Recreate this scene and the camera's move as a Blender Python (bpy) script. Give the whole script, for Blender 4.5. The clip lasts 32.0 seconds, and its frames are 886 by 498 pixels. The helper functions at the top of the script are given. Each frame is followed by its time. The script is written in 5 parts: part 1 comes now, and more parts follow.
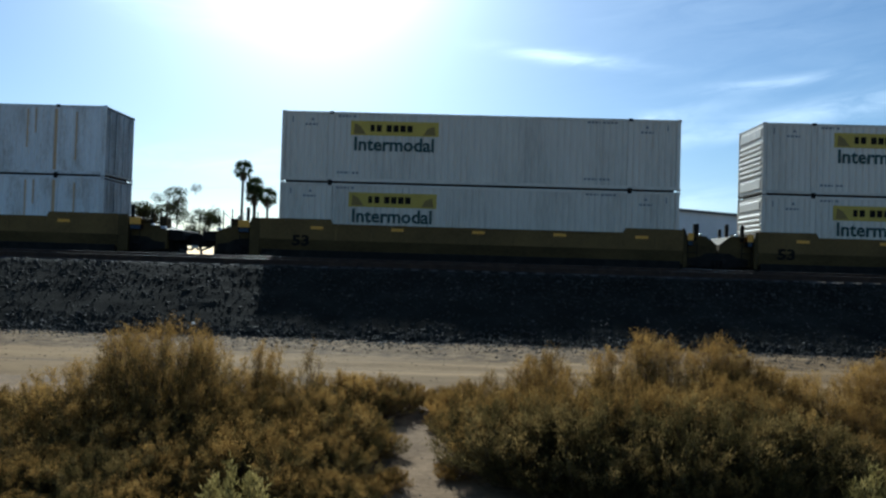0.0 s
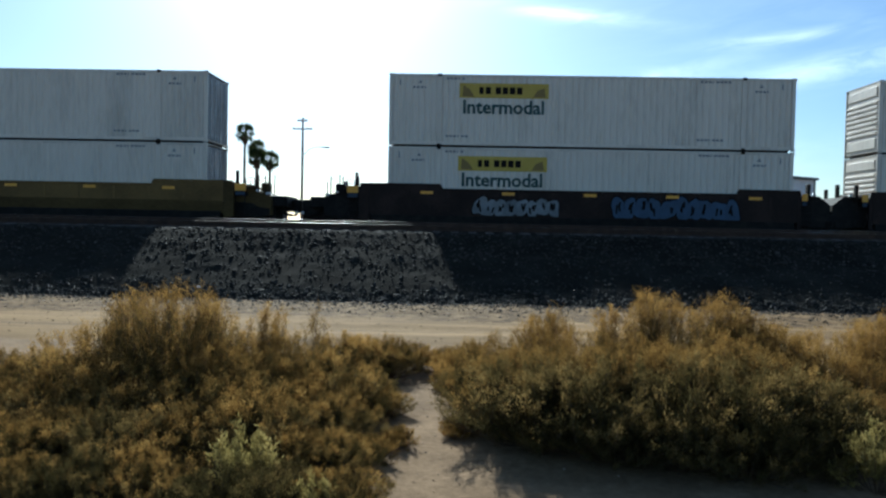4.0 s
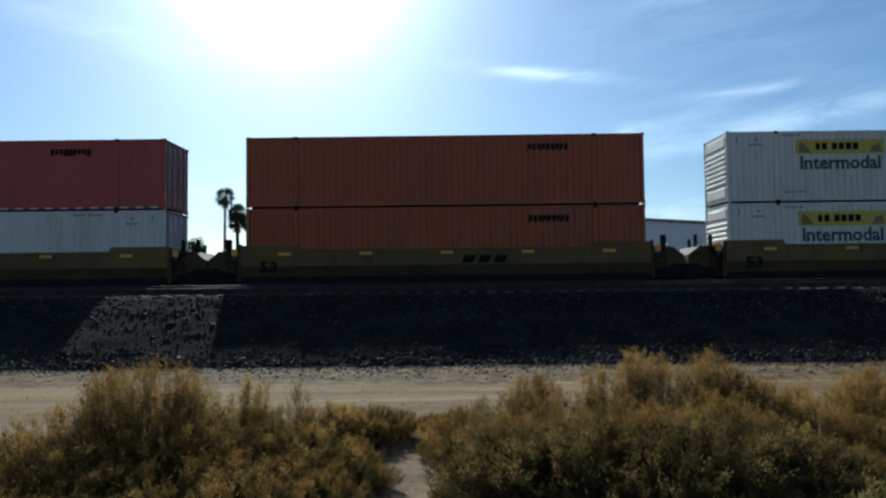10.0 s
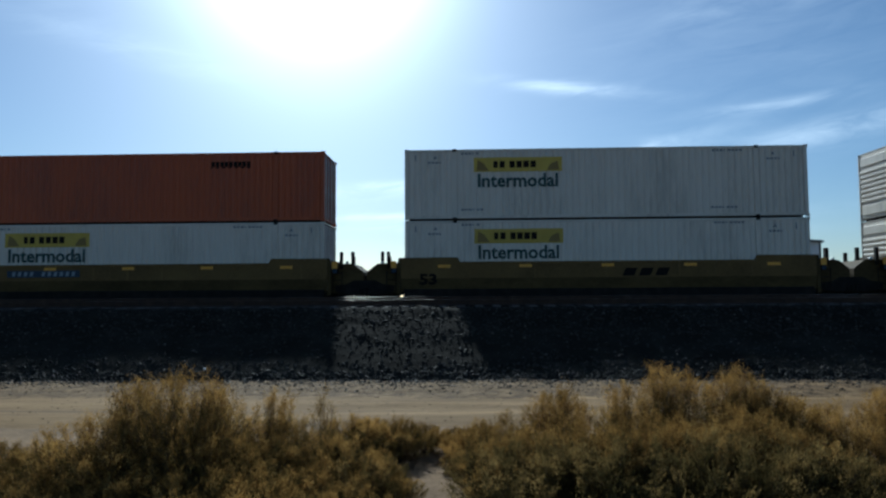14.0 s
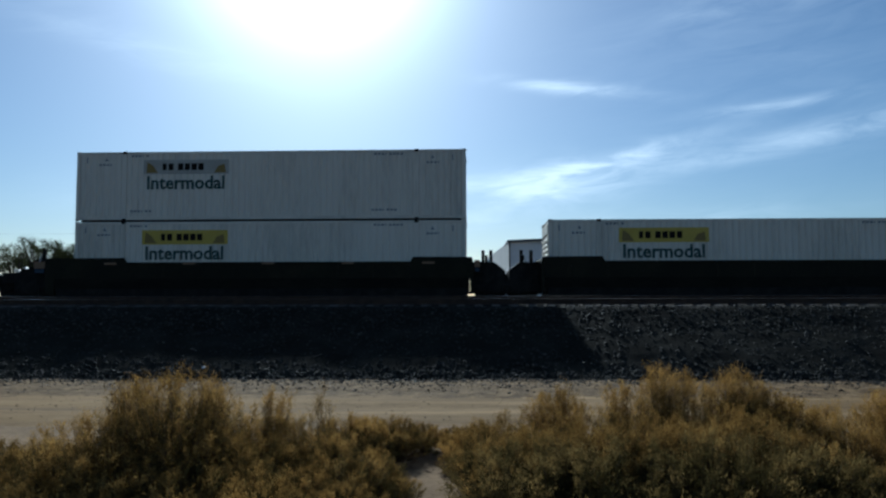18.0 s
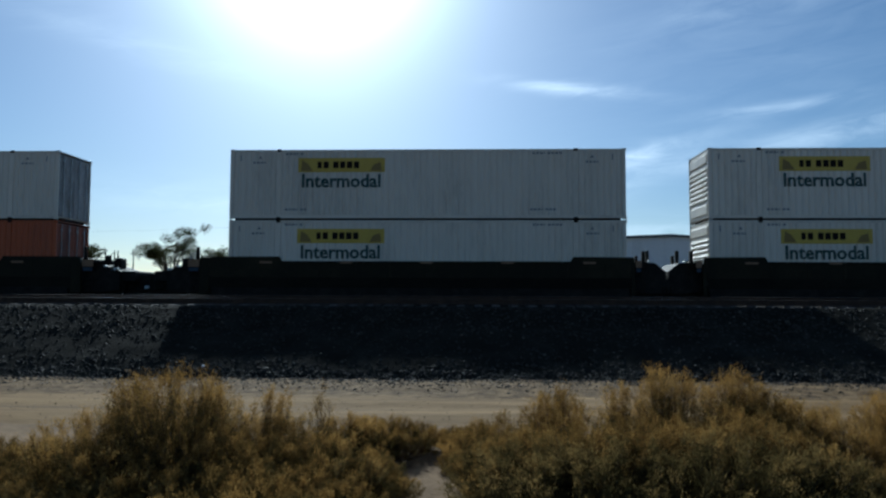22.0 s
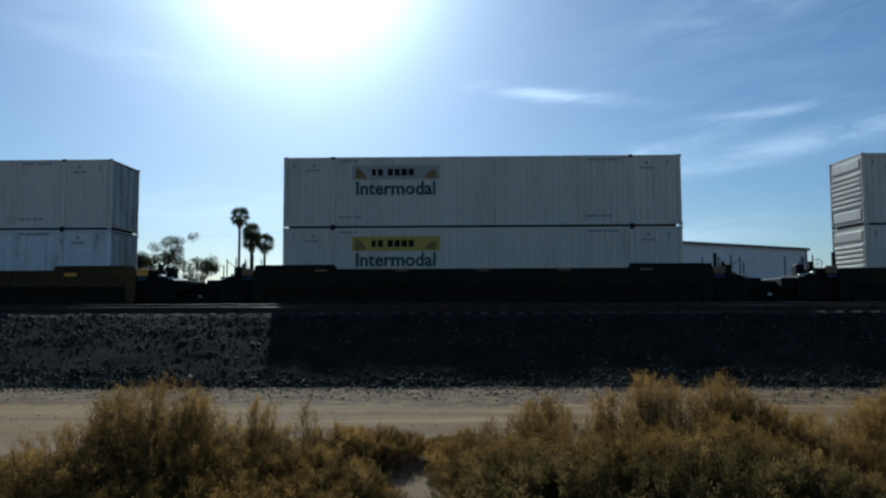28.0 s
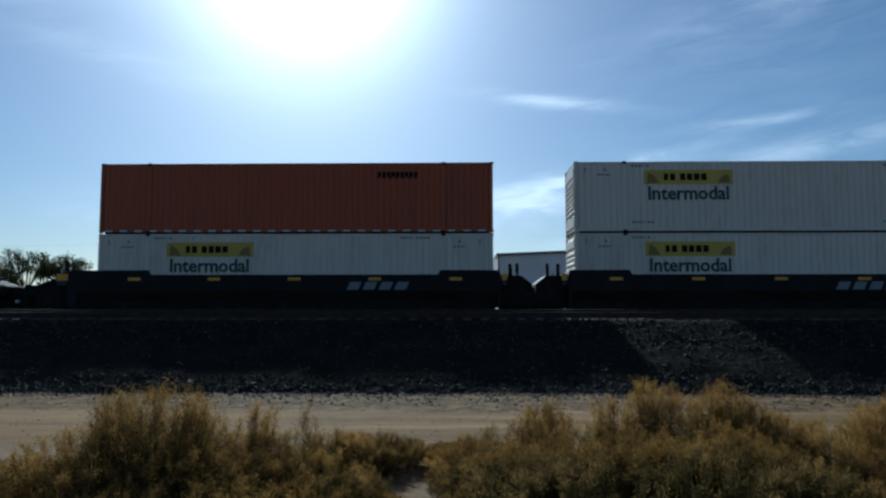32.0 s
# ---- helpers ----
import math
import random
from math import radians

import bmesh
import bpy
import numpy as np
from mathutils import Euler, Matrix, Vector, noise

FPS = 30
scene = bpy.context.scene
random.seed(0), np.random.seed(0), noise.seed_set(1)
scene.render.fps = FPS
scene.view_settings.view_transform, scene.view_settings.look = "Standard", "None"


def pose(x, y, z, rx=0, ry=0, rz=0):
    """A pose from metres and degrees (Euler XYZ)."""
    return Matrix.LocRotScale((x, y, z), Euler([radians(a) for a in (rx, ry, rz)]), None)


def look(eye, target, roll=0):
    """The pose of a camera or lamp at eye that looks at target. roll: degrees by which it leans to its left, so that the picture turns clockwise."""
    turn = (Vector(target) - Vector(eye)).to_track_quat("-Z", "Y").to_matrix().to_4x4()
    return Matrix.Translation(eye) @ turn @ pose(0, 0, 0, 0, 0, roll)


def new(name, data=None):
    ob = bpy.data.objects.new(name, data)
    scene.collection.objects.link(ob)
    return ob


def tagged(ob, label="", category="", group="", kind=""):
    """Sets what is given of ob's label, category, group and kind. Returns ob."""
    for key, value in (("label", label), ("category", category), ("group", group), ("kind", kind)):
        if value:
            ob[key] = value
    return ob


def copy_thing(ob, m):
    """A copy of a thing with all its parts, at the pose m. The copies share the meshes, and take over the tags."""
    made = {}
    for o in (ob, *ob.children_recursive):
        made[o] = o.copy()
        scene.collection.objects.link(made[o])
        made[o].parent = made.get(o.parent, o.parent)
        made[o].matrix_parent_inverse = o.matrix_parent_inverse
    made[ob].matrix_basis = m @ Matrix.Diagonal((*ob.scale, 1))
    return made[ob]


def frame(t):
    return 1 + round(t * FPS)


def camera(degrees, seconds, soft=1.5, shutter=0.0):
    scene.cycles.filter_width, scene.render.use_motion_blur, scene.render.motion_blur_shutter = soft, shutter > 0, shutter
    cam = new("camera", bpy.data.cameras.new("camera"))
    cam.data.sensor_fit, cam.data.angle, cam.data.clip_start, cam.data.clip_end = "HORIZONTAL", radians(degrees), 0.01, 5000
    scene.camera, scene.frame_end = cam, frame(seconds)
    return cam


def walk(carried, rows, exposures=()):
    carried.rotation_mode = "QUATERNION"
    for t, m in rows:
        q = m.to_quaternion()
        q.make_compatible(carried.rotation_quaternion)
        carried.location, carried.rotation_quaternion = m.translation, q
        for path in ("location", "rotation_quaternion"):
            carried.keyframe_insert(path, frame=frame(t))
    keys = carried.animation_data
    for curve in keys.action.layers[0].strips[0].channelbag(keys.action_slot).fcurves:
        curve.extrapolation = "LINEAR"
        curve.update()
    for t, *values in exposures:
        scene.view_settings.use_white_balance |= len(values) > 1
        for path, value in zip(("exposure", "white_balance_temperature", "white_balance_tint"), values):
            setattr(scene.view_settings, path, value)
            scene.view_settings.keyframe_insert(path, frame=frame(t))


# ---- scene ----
# The camera: a phone held by hand beside the track, nearly still.
cam = camera(62.13, 32.0, soft=2.4)
HELD = [
    (0.0, -0.019, -1.698, 1.709, 91.16, -1.74, 1.46),
    (0.5, -0.013, -1.710, 1.690, 90.91, -3.10, 2.64),
    (1.0, -0.016, -1.691, 1.703, 90.66, -2.03, 1.82),
    (1.5, -0.018, -1.697, 1.715, 91.93, 1.83, 0.94),
    (2.0, -0.017, -1.694, 1.712, 91.77, 0.03, 1.27),
    (2.5, -0.003, -1.699, 1.707, 91.83, -0.29, 0.80),
    (3.0, 0.002, -1.702, 1.696, 90.56, -1.29, 0.34),
    (3.5, -0.016, -1.702, 1.702, 89.18, -1.24, 1.85),
    (5.5, -0.007, -1.680, 1.695, 86.78, -0.78, 1.11),
    (6.0, -0.004, -1.689, 1.700, 87.55, -0.53, 1.39),
    (6.5, -0.011, -1.698, 1.699, 88.12, -0.42, 1.97),
    (7.0, 0.001, -1.698, 1.711, 88.30, -0.14, 1.75),
    (7.5, -0.004, -1.687, 1.708, 88.79, -0.00, 1.52),
    (8.0, -0.019, -1.705, 1.732, 90.70, -1.54, 1.56),
    (8.5, -0.017, -1.669, 1.823, 93.10, -0.49, 0.29),
    (9.0, -0.028, -1.637, 1.780, 92.33, -1.13, -0.68),
    (9.5, -0.027, -1.646, 1.768, 92.71, -0.58, -0.03),
    (10.0, -0.021, -1.652, 1.776, 92.65, 0.64, 0.38),
    (10.5, -0.015, -1.662, 1.780, 92.53, 0.87, 0.58),
    (11.0, -0.016, -1.654, 1.783, 92.79, 0.55, 0.91),
    (11.5, -0.012, -1.663, 1.778, 93.28, 0.56, 1.30),
    (12.0, -0.003, -1.673, 1.785, 93.42, 0.76, 1.72),
    (12.5, -0.018, -1.674, 1.780, 93.59, 0.69, 2.17),
    (13.0, -0.016, -1.676, 1.792, 93.86, 0.55, 2.33),
    (13.5, -0.019, -1.674, 1.777, 93.80, 0.50, 2.35),
    (14.0, -0.019, -1.674, 1.775, 93.73, 0.35, 2.25),
    (14.5, -0.020, -1.676, 1.781, 93.83, 0.49, 2.32),
    (15.0, -0.011, -1.676, 1.783, 93.87, 0.30, 2.35),
    (15.5, -0.012, -1.674, 1.773, 93.94, 0.30, 2.32),
    (17.5, -0.004, -1.670, 1.772, 93.84, 0.13, 2.33),
    (18.0, -0.008, -1.665, 1.775, 93.68, 0.11, 2.23),
    (18.5, -0.012, -1.665, 1.786, 93.79, 0.16, 2.33),
    (19.0, -0.006, -1.668, 1.779, 93.75, -0.07, 2.30),
    (19.5, -0.004, -1.668, 1.776, 93.88, 0.00, 2.31),
    (20.0, 0.002, -1.670, 1.784, 93.91, 0.17, 2.43),
    (20.5, -0.001, -1.671, 1.783, 94.04, 0.36, 2.33),
    (21.0, -0.001, -1.680, 1.783, 94.07, 0.37, 2.42),
    (21.5, -0.009, -1.674, 1.787, 93.80, 0.06, 2.52),
    (22.0, -0.013, -1.668, 1.769, 93.70, -0.22, 2.21),
    (22.5, -0.007, -1.669, 1.777, 93.66, -0.12, 2.22),
    (23.0, -0.006, -1.677, 1.766, 93.85, -0.25, 2.27),
    (23.5, -0.001, -1.668, 1.779, 93.90, 0.08, 2.29),
    (24.0, 0.002, -1.664, 1.773, 93.83, 0.24, 2.13),
    (24.5, 0.001, -1.656, 1.799, 94.28, 1.06, 1.49),
    (25.0, 0.015, -1.655, 1.806, 94.90, 1.28, 1.19),
    (25.5, 0.019, -1.655, 1.804, 94.63, 0.78, 1.00),
    (27.5, 0.016, -1.662, 1.801, 94.20, 0.57, 1.49),
    (28.0, 0.024, -1.657, 1.784, 94.24, 0.21, 1.40),
    (28.5, 0.028, -1.662, 1.798, 94.14, 0.19, 1.58),
    (29.0, 0.017, -1.661, 1.791, 94.10, -0.06, 1.46),
    (29.5, 0.020, -1.660, 1.793, 94.20, 0.01, 1.46),
    (30.0, 0.015, -1.658, 1.798, 94.62, 0.17, 1.43),
    (30.5, 0.015, -1.656, 1.798, 94.59, 0.02, 1.47),
    (31.0, 0.012, -1.659, 1.789, 94.75, 0.07, 1.40),
    (31.5, 0.016, -1.663, 1.793, 94.57, -0.01, 1.58),
    (32.0, 0.013, -1.665, 1.784, 94.70, -0.01, 1.39),
]
# seconds and stops: the phone meters the bright sky or the dark bank
STOPS = [(0.0, 0.25, 5280, 0), (1.0, 0.31, 5280, 0), (2.0, 0.22, 5230, 0), (3.0, 0.25, 5280, 0), (3.5, 0.38, 5350, 0), (5.5, 1.36, 5350, 2), (6.2, 1.27, 5350, 2), (7.0, 1.0, 5330, 0), (7.7, 0.56, 5330, 0),
         (8.4, 0.27, 5280, 0), (9.0, 0.11, 5250, 0), (10.0, 0.1, 5220, 0), (12.0, -0.02, 5200, 0), (18.0, -0.2, 5120, 0), (20.0, -0.3, 5120, 0), (23.0, -0.16, 5120, 0), (28.0, -0.26, 5090, 0), (32.0, -0.32, 5080, 0)]
walk(cam, [(t, pose(x, y, z, rx, ry, rz)) for t, x, y, z, rx, ry, rz in HELD], STOPS)

# ---- sky and sun ----
SUN_UP, SUN_LEFT = 27.8, 12.3        # degrees above the horizon, and left of straight ahead (+y)
RAIL = 1.65                          # top of the rails
NEAR = 28.0                          # the containers' near faces


def nodes_of(tree):
    tree.nodes.clear()

    def add(kind, **values):
        n = tree.nodes.new(kind)
        for k, v in values.items():
            if k in n.inputs:
                n.inputs[k].default_value = v
        return n
    return add, tree.links.new


def make_world():
    w = bpy.data.worlds.new("sky")
    scene.world = w
    w.use_nodes = True
    add, link = nodes_of(w.node_tree)
    out, bg = add("ShaderNodeOutputWorld"), add("ShaderNodeBackground", Strength=0.073)
    sky = add("ShaderNodeTexSky")
    sky.sky_type, sky.sun_disc = "NISHITA", False
    sky.sun_elevation, sky.sun_rotation = radians(SUN_UP), radians(-SUN_LEFT)
    sky.air_density, sky.dust_density, sky.ozone_density, sky.altitude = 1.0, 0.45, 3.0, 20.0
    co = add("ShaderNodeTexCoord")

    def math(op, a, b=0.0, c=None):
        n = add("ShaderNodeMath")
        n.operation = op
        for i, v in enumerate((a, b, c)):
            if v is None:
                continue
            if hasattr(v, "is_output"):
                link(v, n.inputs[i])
            else:
                n.inputs[i].default_value = v
        return n.outputs[0]
    sep = add("ShaderNodeSeparateXYZ")
    link(co.outputs["Generated"], sep.inputs[0])
    az = math("MULTIPLY", math("ARCTAN2", sep.outputs[0], sep.outputs[1]), 180 / 3.14159)
    el = math("MULTIPLY", math("ARCSINE", sep.outputs[2]), 180 / 3.14159)
    # the bright haze round the sun
    s = (-math_sin(SUN_LEFT) * math_cos(SUN_UP), math_cos(SUN_LEFT) * math_cos(SUN_UP), math_sin(SUN_UP))
    dot = add("ShaderNodeVectorMath")
    dot.operation = "DOT_PRODUCT"
    link(co.outputs["Generated"], dot.inputs[0])
    dot.inputs[1].default_value = s
    near = math("MAXIMUM", dot.outputs["Value"], 0.0)
    halo = math("ADD", math("MULTIPLY", math("POWER", near, 120.0), 30.0), math("ADD", math("MULTIPLY", math("POWER", near, 26.0), 5.0), math("MULTIPLY", math("POWER", near, 7.0), 0.5)))
    # cirrus: wisps at their own places in the sky, frayed by noise
    fray = add("ShaderNodeTexNoise", Scale=1.0, Detail=6.0, Roughness=0.62, Distortion=0.6)
    uv = add("ShaderNodeCombineXYZ")
    link(math("MULTIPLY", az, 0.16), uv.inputs[0])
    link(math("ADD", math("MULTIPLY", el, 0.75), math("MULTIPLY", az, -0.06)), uv.inputs[1])
    link(uv.outputs[0], fray.inputs["Vector"])
    total = None
    for a, e, wide, tall, slope, gain in WISPS:
        da, de = math("SUBTRACT", az, a), math("SUBTRACT", el, e)
        v = math("SUBTRACT", de, math("MULTIPLY", da, slope))
        q = math("ADD", math("POWER", math("ABSOLUTE", math("DIVIDE", da, wide)), 2.0), math("POWER", math("ABSOLUTE", math("DIVIDE", v, tall)), 2.0))
        g = math("MULTIPLY", math("EXPONENT", math("MULTIPLY", q, -1.0)), gain)
        total = g if total is None else math("ADD", total, g)
    ragged = add("ShaderNodeMapRange", **{"From Min": 0.36, "From Max": 0.74, "To Min": 0.16})
    link(fray.outputs["Fac"], ragged.inputs["Value"])
    cloud = math("MINIMUM", math("MULTIPLY", total, ragged.outputs[0]), 0.9)
    mix = add("ShaderNodeMix")
    mix.data_type = "RGBA"
    link(cloud, mix.inputs["Factor"])
    link(sky.outputs[0], mix.inputs[6])
    mix.inputs[7].default_value = (15.0, 15.8, 16.5, 1)
    glow = add("ShaderNodeMix")
    glow.data_type, glow.blend_type = "RGBA", "ADD"
    glow.inputs["Factor"].default_value = 1.0
    tint = add("ShaderNodeVectorMath")
    tint.operation = "SCALE"
    tint.inputs[0].default_value = (1.0, 1.0, 0.96)
    link(halo, tint.inputs["Scale"])
    link(mix.outputs[2], glow.inputs[6])
    link(tint.outputs[0], glow.inputs[7])
    link(glow.outputs[2], bg.inputs["Color"])
    link(bg.outputs[0], out.inputs["Surface"])


def math_sin(d):
    return math.sin(radians(d))


def math_cos(d):
    return math.cos(radians(d))


# azimuth (right of ahead), elevation, half width, half height, slope, strength: degrees
WISPS = [(24.0, 17.0, 15.0, 8.0, 0.0, 0.09), (7.6, 15.8, 4.8, 0.5, -0.13, 0.75), (22.5, 13.4, 4.0, 0.36, 0.05, 0.6), (9.5, 10.0, 6.5, 0.7, 0.2, 1.0), (24.0, 10.9, 9.5, 0.75, 0.14, 0.6), (-7.6, 6.2, 4.4, 0.24, 0.03, 1.5), (-7.4, 8.6, 4.6, 0.36, 0.06, 1.2), (6.0, 8.4, 6.0, 1.5, 0.14, 1.2),
         (-5.0, 5.6, 6.0, 0.5, 0.03, 0.8), (-3.0, 8.5, 5.0, 0.6, 0.08, 0.7), (-24.0, 17.5, 9.0, 1.0, -0.15, 0.25), (14.0, 5.0, 9.0, 1.2, 0.05, 0.5), (-18.0, 7.0, 10.0, 1.5, 0.0, 0.4),
         (35.0, 24.0, 14.0, 1.6, 0.2, 0.6), (-50.0, 20.0, 20.0, 2.0, 0.1, 0.6), (70.0, 30.0, 20.0, 3.0, -0.1, 0.5)]
make_world()
sun = new("sun", bpy.data.lights.new("sun", "SUN"))
sun.data.energy, sun.data.angle, sun.data.color = 4.7, radians(0.55), (1.0, 0.93, 0.81)
sun.matrix_world = look((-60 * math_sin(SUN_LEFT), 60 * math_cos(SUN_LEFT), 60 * math.tan(radians(SUN_UP))), (0, 0, 0))

# ---- materials ----


def material(name, rough=0.8, metal=0.0):
    m = bpy.data.materials.new(name)
    m.use_nodes = True
    add, link = nodes_of(m.node_tree)
    out, b = add("ShaderNodeOutputMaterial"), add("ShaderNodeBsdfPrincipled", Roughness=rough, Metallic=metal)
    link(b.outputs[0], out.inputs["Surface"])
    return m, add, link, b, out


def varied(name, colours, rough=0.8, metal=0.0, scale=3.0, fine=40.0, bump=0.2, depth=0.01, stretch=(1, 1, 1), each=0.0, gloss=0.0, detail=6.0, sheen=None):
    """Two scales of noise between the colours, with relief; each: how far whole objects differ in brightness."""
    m, add, link, b, out = material(name, rough, metal)
    b.inputs["Specular IOR Level"].default_value = (0.1 if rough > 0.84 else 0.4) if sheen is None else sheen
    co, mp = add("ShaderNodeTexCoord"), add("ShaderNodeMapping")
    mp.inputs["Scale"].default_value = stretch
    link(co.outputs["Object"], mp.inputs["Vector"])
    info = add("ShaderNodeObjectInfo")
    shift = add("ShaderNodeVectorMath")
    shift.operation = "MULTIPLY_ADD"
    shift.inputs[1].default_value = (37.0, 11.0, 5.0)
    link(info.outputs["Random"], shift.inputs[0])
    link(mp.outputs[0], shift.inputs[2])
    big, small = add("ShaderNodeTexNoise", Scale=scale, Detail=detail, Roughness=0.6), add("ShaderNodeTexNoise", Scale=fine, Detail=4.0, Roughness=0.65)
    for n in (big, small):
        link(shift.outputs[0], n.inputs["Vector"])
    add2 = add("ShaderNodeMath")
    add2.operation = "MULTIPLY_ADD"
    add2.inputs[1].default_value = 0.45
    link(small.outputs["Fac"], add2.inputs[0])
    half = add("ShaderNodeMath")
    half.operation = "MULTIPLY_ADD"
    half.inputs[1].default_value, half.inputs[2].default_value = 0.8, -0.12
    link(big.outputs["Fac"], half.inputs[0])
    link(half.outputs[0], add2.inputs[2])
    ramp = add("ShaderNodeValToRGB")
    els = ramp.color_ramp.elements
    while len(els) < len(colours):
        els.new(0.5)
    for i, c in enumerate(colours):
        els[i].position, els[i].color = 0.28 + 0.44 * i / max(1, len(colours) - 1), (*c, 1)
    link(add2.outputs[0], ramp.inputs[0])
    last = ramp.outputs[0]
    if each:
        hsv = add("ShaderNodeHueSaturation")
        mr = add("ShaderNodeMapRange", **{"To Min": 1 - each, "To Max": 1 + each})
        link(info.outputs["Random"], mr.inputs["Value"])
        link(mr.outputs[0], hsv.inputs["Value"])
        link(last, hsv.inputs["Color"])
        last = hsv.outputs[0]
    link(last, b.inputs["Base Color"])
    if gloss:
        mr = add("ShaderNodeMapRange", **{"From Min": 0.3, "From Max": 0.7, "To Min": rough - gloss, "To Max": rough + gloss})
        link(big.outputs["Fac"], mr.inputs["Value"])
        link(mr.outputs[0], b.inputs["Roughness"])
    if bump:
        bp = add("ShaderNodeBump", Strength=bump, Distance=depth)
        link(add2.outputs[0], bp.inputs["Height"])
        link(bp.outputs[0], b.inputs["Normal"])
    return m


def leaf_material(name, colours, scale=2.2, through_it=0.5):
    """Thin dry foliage: half of the light goes through."""
    m = bpy.data.materials.new(name)
    m.use_nodes = True
    add, link = nodes_of(m.node_tree)
    out, d, t, mx = add("ShaderNodeOutputMaterial"), add("ShaderNodeBsdfDiffuse"), add("ShaderNodeBsdfTranslucent"), add("ShaderNodeMixShader", Fac=through_it)
    co, n, g, ramp = add("ShaderNodeTexCoord"), add("ShaderNodeTexNoise", Scale=scale, Detail=5.0, Roughness=0.7), add("ShaderNodeNewGeometry"), add("ShaderNodeValToRGB")
    info = add("ShaderNodeObjectInfo")
    link(co.outputs["Object"], n.inputs["Vector"])
    s1 = add("ShaderNodeMath")
    s1.operation = "MULTIPLY_ADD"
    s1.inputs[1].default_value = 0.2
    link(g.outputs["Random Per Island"], s1.inputs[0])
    s2 = add("ShaderNodeMath")
    s2.operation = "MULTIPLY_ADD"
    s2.inputs[1].default_value, s2.inputs[2].default_value = 0.28, -0.16
    link(info.outputs["Random"], s2.inputs[0])
    s3 = add("ShaderNodeMath")
    patch = add("ShaderNodeMapRange", **{"From Min": 0.36, "From Max": 0.64, "To Min": 0.18, "To Max": 0.82})
    link(n.outputs["Fac"], patch.inputs["Value"])
    link(patch.outputs[0], s3.inputs[0])
    link(s2.outputs[0], s3.inputs[1])
    link(s3.outputs[0], s1.inputs[2])
    els = ramp.color_ramp.elements
    while len(els) < len(colours):
        els.new(0.5)
    for i, c in enumerate(colours):
        els[i].position, els[i].color = 0.3 + 0.6 * i / (len(colours) - 1), (*c, 1)
    link(s1.outputs[0], ramp.inputs[0])
    for b in (d, t):
        link(ramp.outputs[0], b.inputs["Color"])
    link(d.outputs[0], mx.inputs[1])
    link(t.outputs[0], mx.inputs[2])
    link(mx.outputs[0], out.inputs["Surface"])
    return m


def plain(name, colour, rough=0.5, metal=0.0):
    return varied(name, [tuple(c * 0.86 for c in colour), colour], rough, metal, 2.0, 30.0, 0.08, 0.003)


SAND = varied("pale_sand", [(0.085, 0.05, 0.021), (0.225, 0.14, 0.059), (0.36, 0.236, 0.108)], 0.95, scale=0.9, fine=14.0, bump=0.6, depth=0.025, stretch=(0.16, 2.2, 1))
EARTH = varied("dry_earth", [(0.10, 0.062, 0.032), (0.195, 0.126, 0.065), (0.30, 0.20, 0.11)], 0.95, scale=1.3, fine=18.0, bump=0.7, depth=0.03)
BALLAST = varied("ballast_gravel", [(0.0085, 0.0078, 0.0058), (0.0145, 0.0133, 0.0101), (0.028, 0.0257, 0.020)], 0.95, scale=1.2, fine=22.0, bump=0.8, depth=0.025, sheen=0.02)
# paler copy of the ballast: lighter tone of the shaded slope's middle
BALLAST_BAND = varied("paler_shade_band_gravel", [(0.0105, 0.0097, 0.0073), (0.0175, 0.0162, 0.0123), (0.031, 0.0287, 0.0225)], 0.95, scale=1.2, fine=22.0, bump=0.8, depth=0.025, sheen=0.02)
VERGE = varied("brown_gravel", [(0.06, 0.036, 0.017), (0.15, 0.094, 0.042), (0.31, 0.20, 0.095)], 0.95, scale=3.2, fine=22.0, bump=0.9, depth=0.04)
WHITE = varied("white_container_paint", [(0.46, 0.408, 0.335), (0.645, 0.577, 0.48), (0.705, 0.638, 0.54)], 0.42, scale=0.7, fine=9.0, bump=0.05, stretch=(1.0, 1.0, 0.16), each=0.05, gloss=0.08)
DIRTY = varied("worn_white_paint", [(0.40, 0.36, 0.31), (0.68, 0.67, 0.65), (0.78, 0.78, 0.775)], 0.55, scale=1.3, fine=14.0, bump=0.08, stretch=(1.0, 1.0, 0.3), each=0.06)
ORANGE = varied("orange_container_paint", [(0.24, 0.046, 0.011), (0.34, 0.067, 0.0145), (0.38, 0.083, 0.02)], 0.45, scale=0.8, fine=10.0, bump=0.05, stretch=(1.0, 1.0, 0.2), each=0.06, gloss=0.08)
# door colours hold grime and also the shade of ends turned from the sun
DOOR = varied("grimy_shade_dark_door_paint", [(0.10, 0.09, 0.08), (0.30, 0.29, 0.28), (0.50, 0.50, 0.50)], 0.6, scale=1.6, fine=10.0, bump=0.08, stretch=(1.0, 1.0, 0.4), each=0.15)
DOOR_ORANGE = varied("grimy_shade_dark_orange_door_paint", [(0.06, 0.016, 0.01), (0.18, 0.04, 0.016), (0.33, 0.07, 0.025)], 0.6, scale=1.6, fine=10.0, bump=0.08, stretch=(1.0, 1.0, 0.4))
RED = varied("faded_red_container_paint", [(0.26, 0.036, 0.022), (0.37, 0.05, 0.028), (0.40, 0.065, 0.036)], 0.45, scale=0.8, fine=10.0, bump=0.05, stretch=(1.0, 1.0, 0.2))
YELLOW = varied("traffic_yellow_car_paint", [(0.075, 0.047, 0.0165), (0.145, 0.089, 0.029), (0.19, 0.118, 0.038)], 0.5, scale=0.6, fine=12.0, bump=0.08, each=0.1, sheen=0.12)
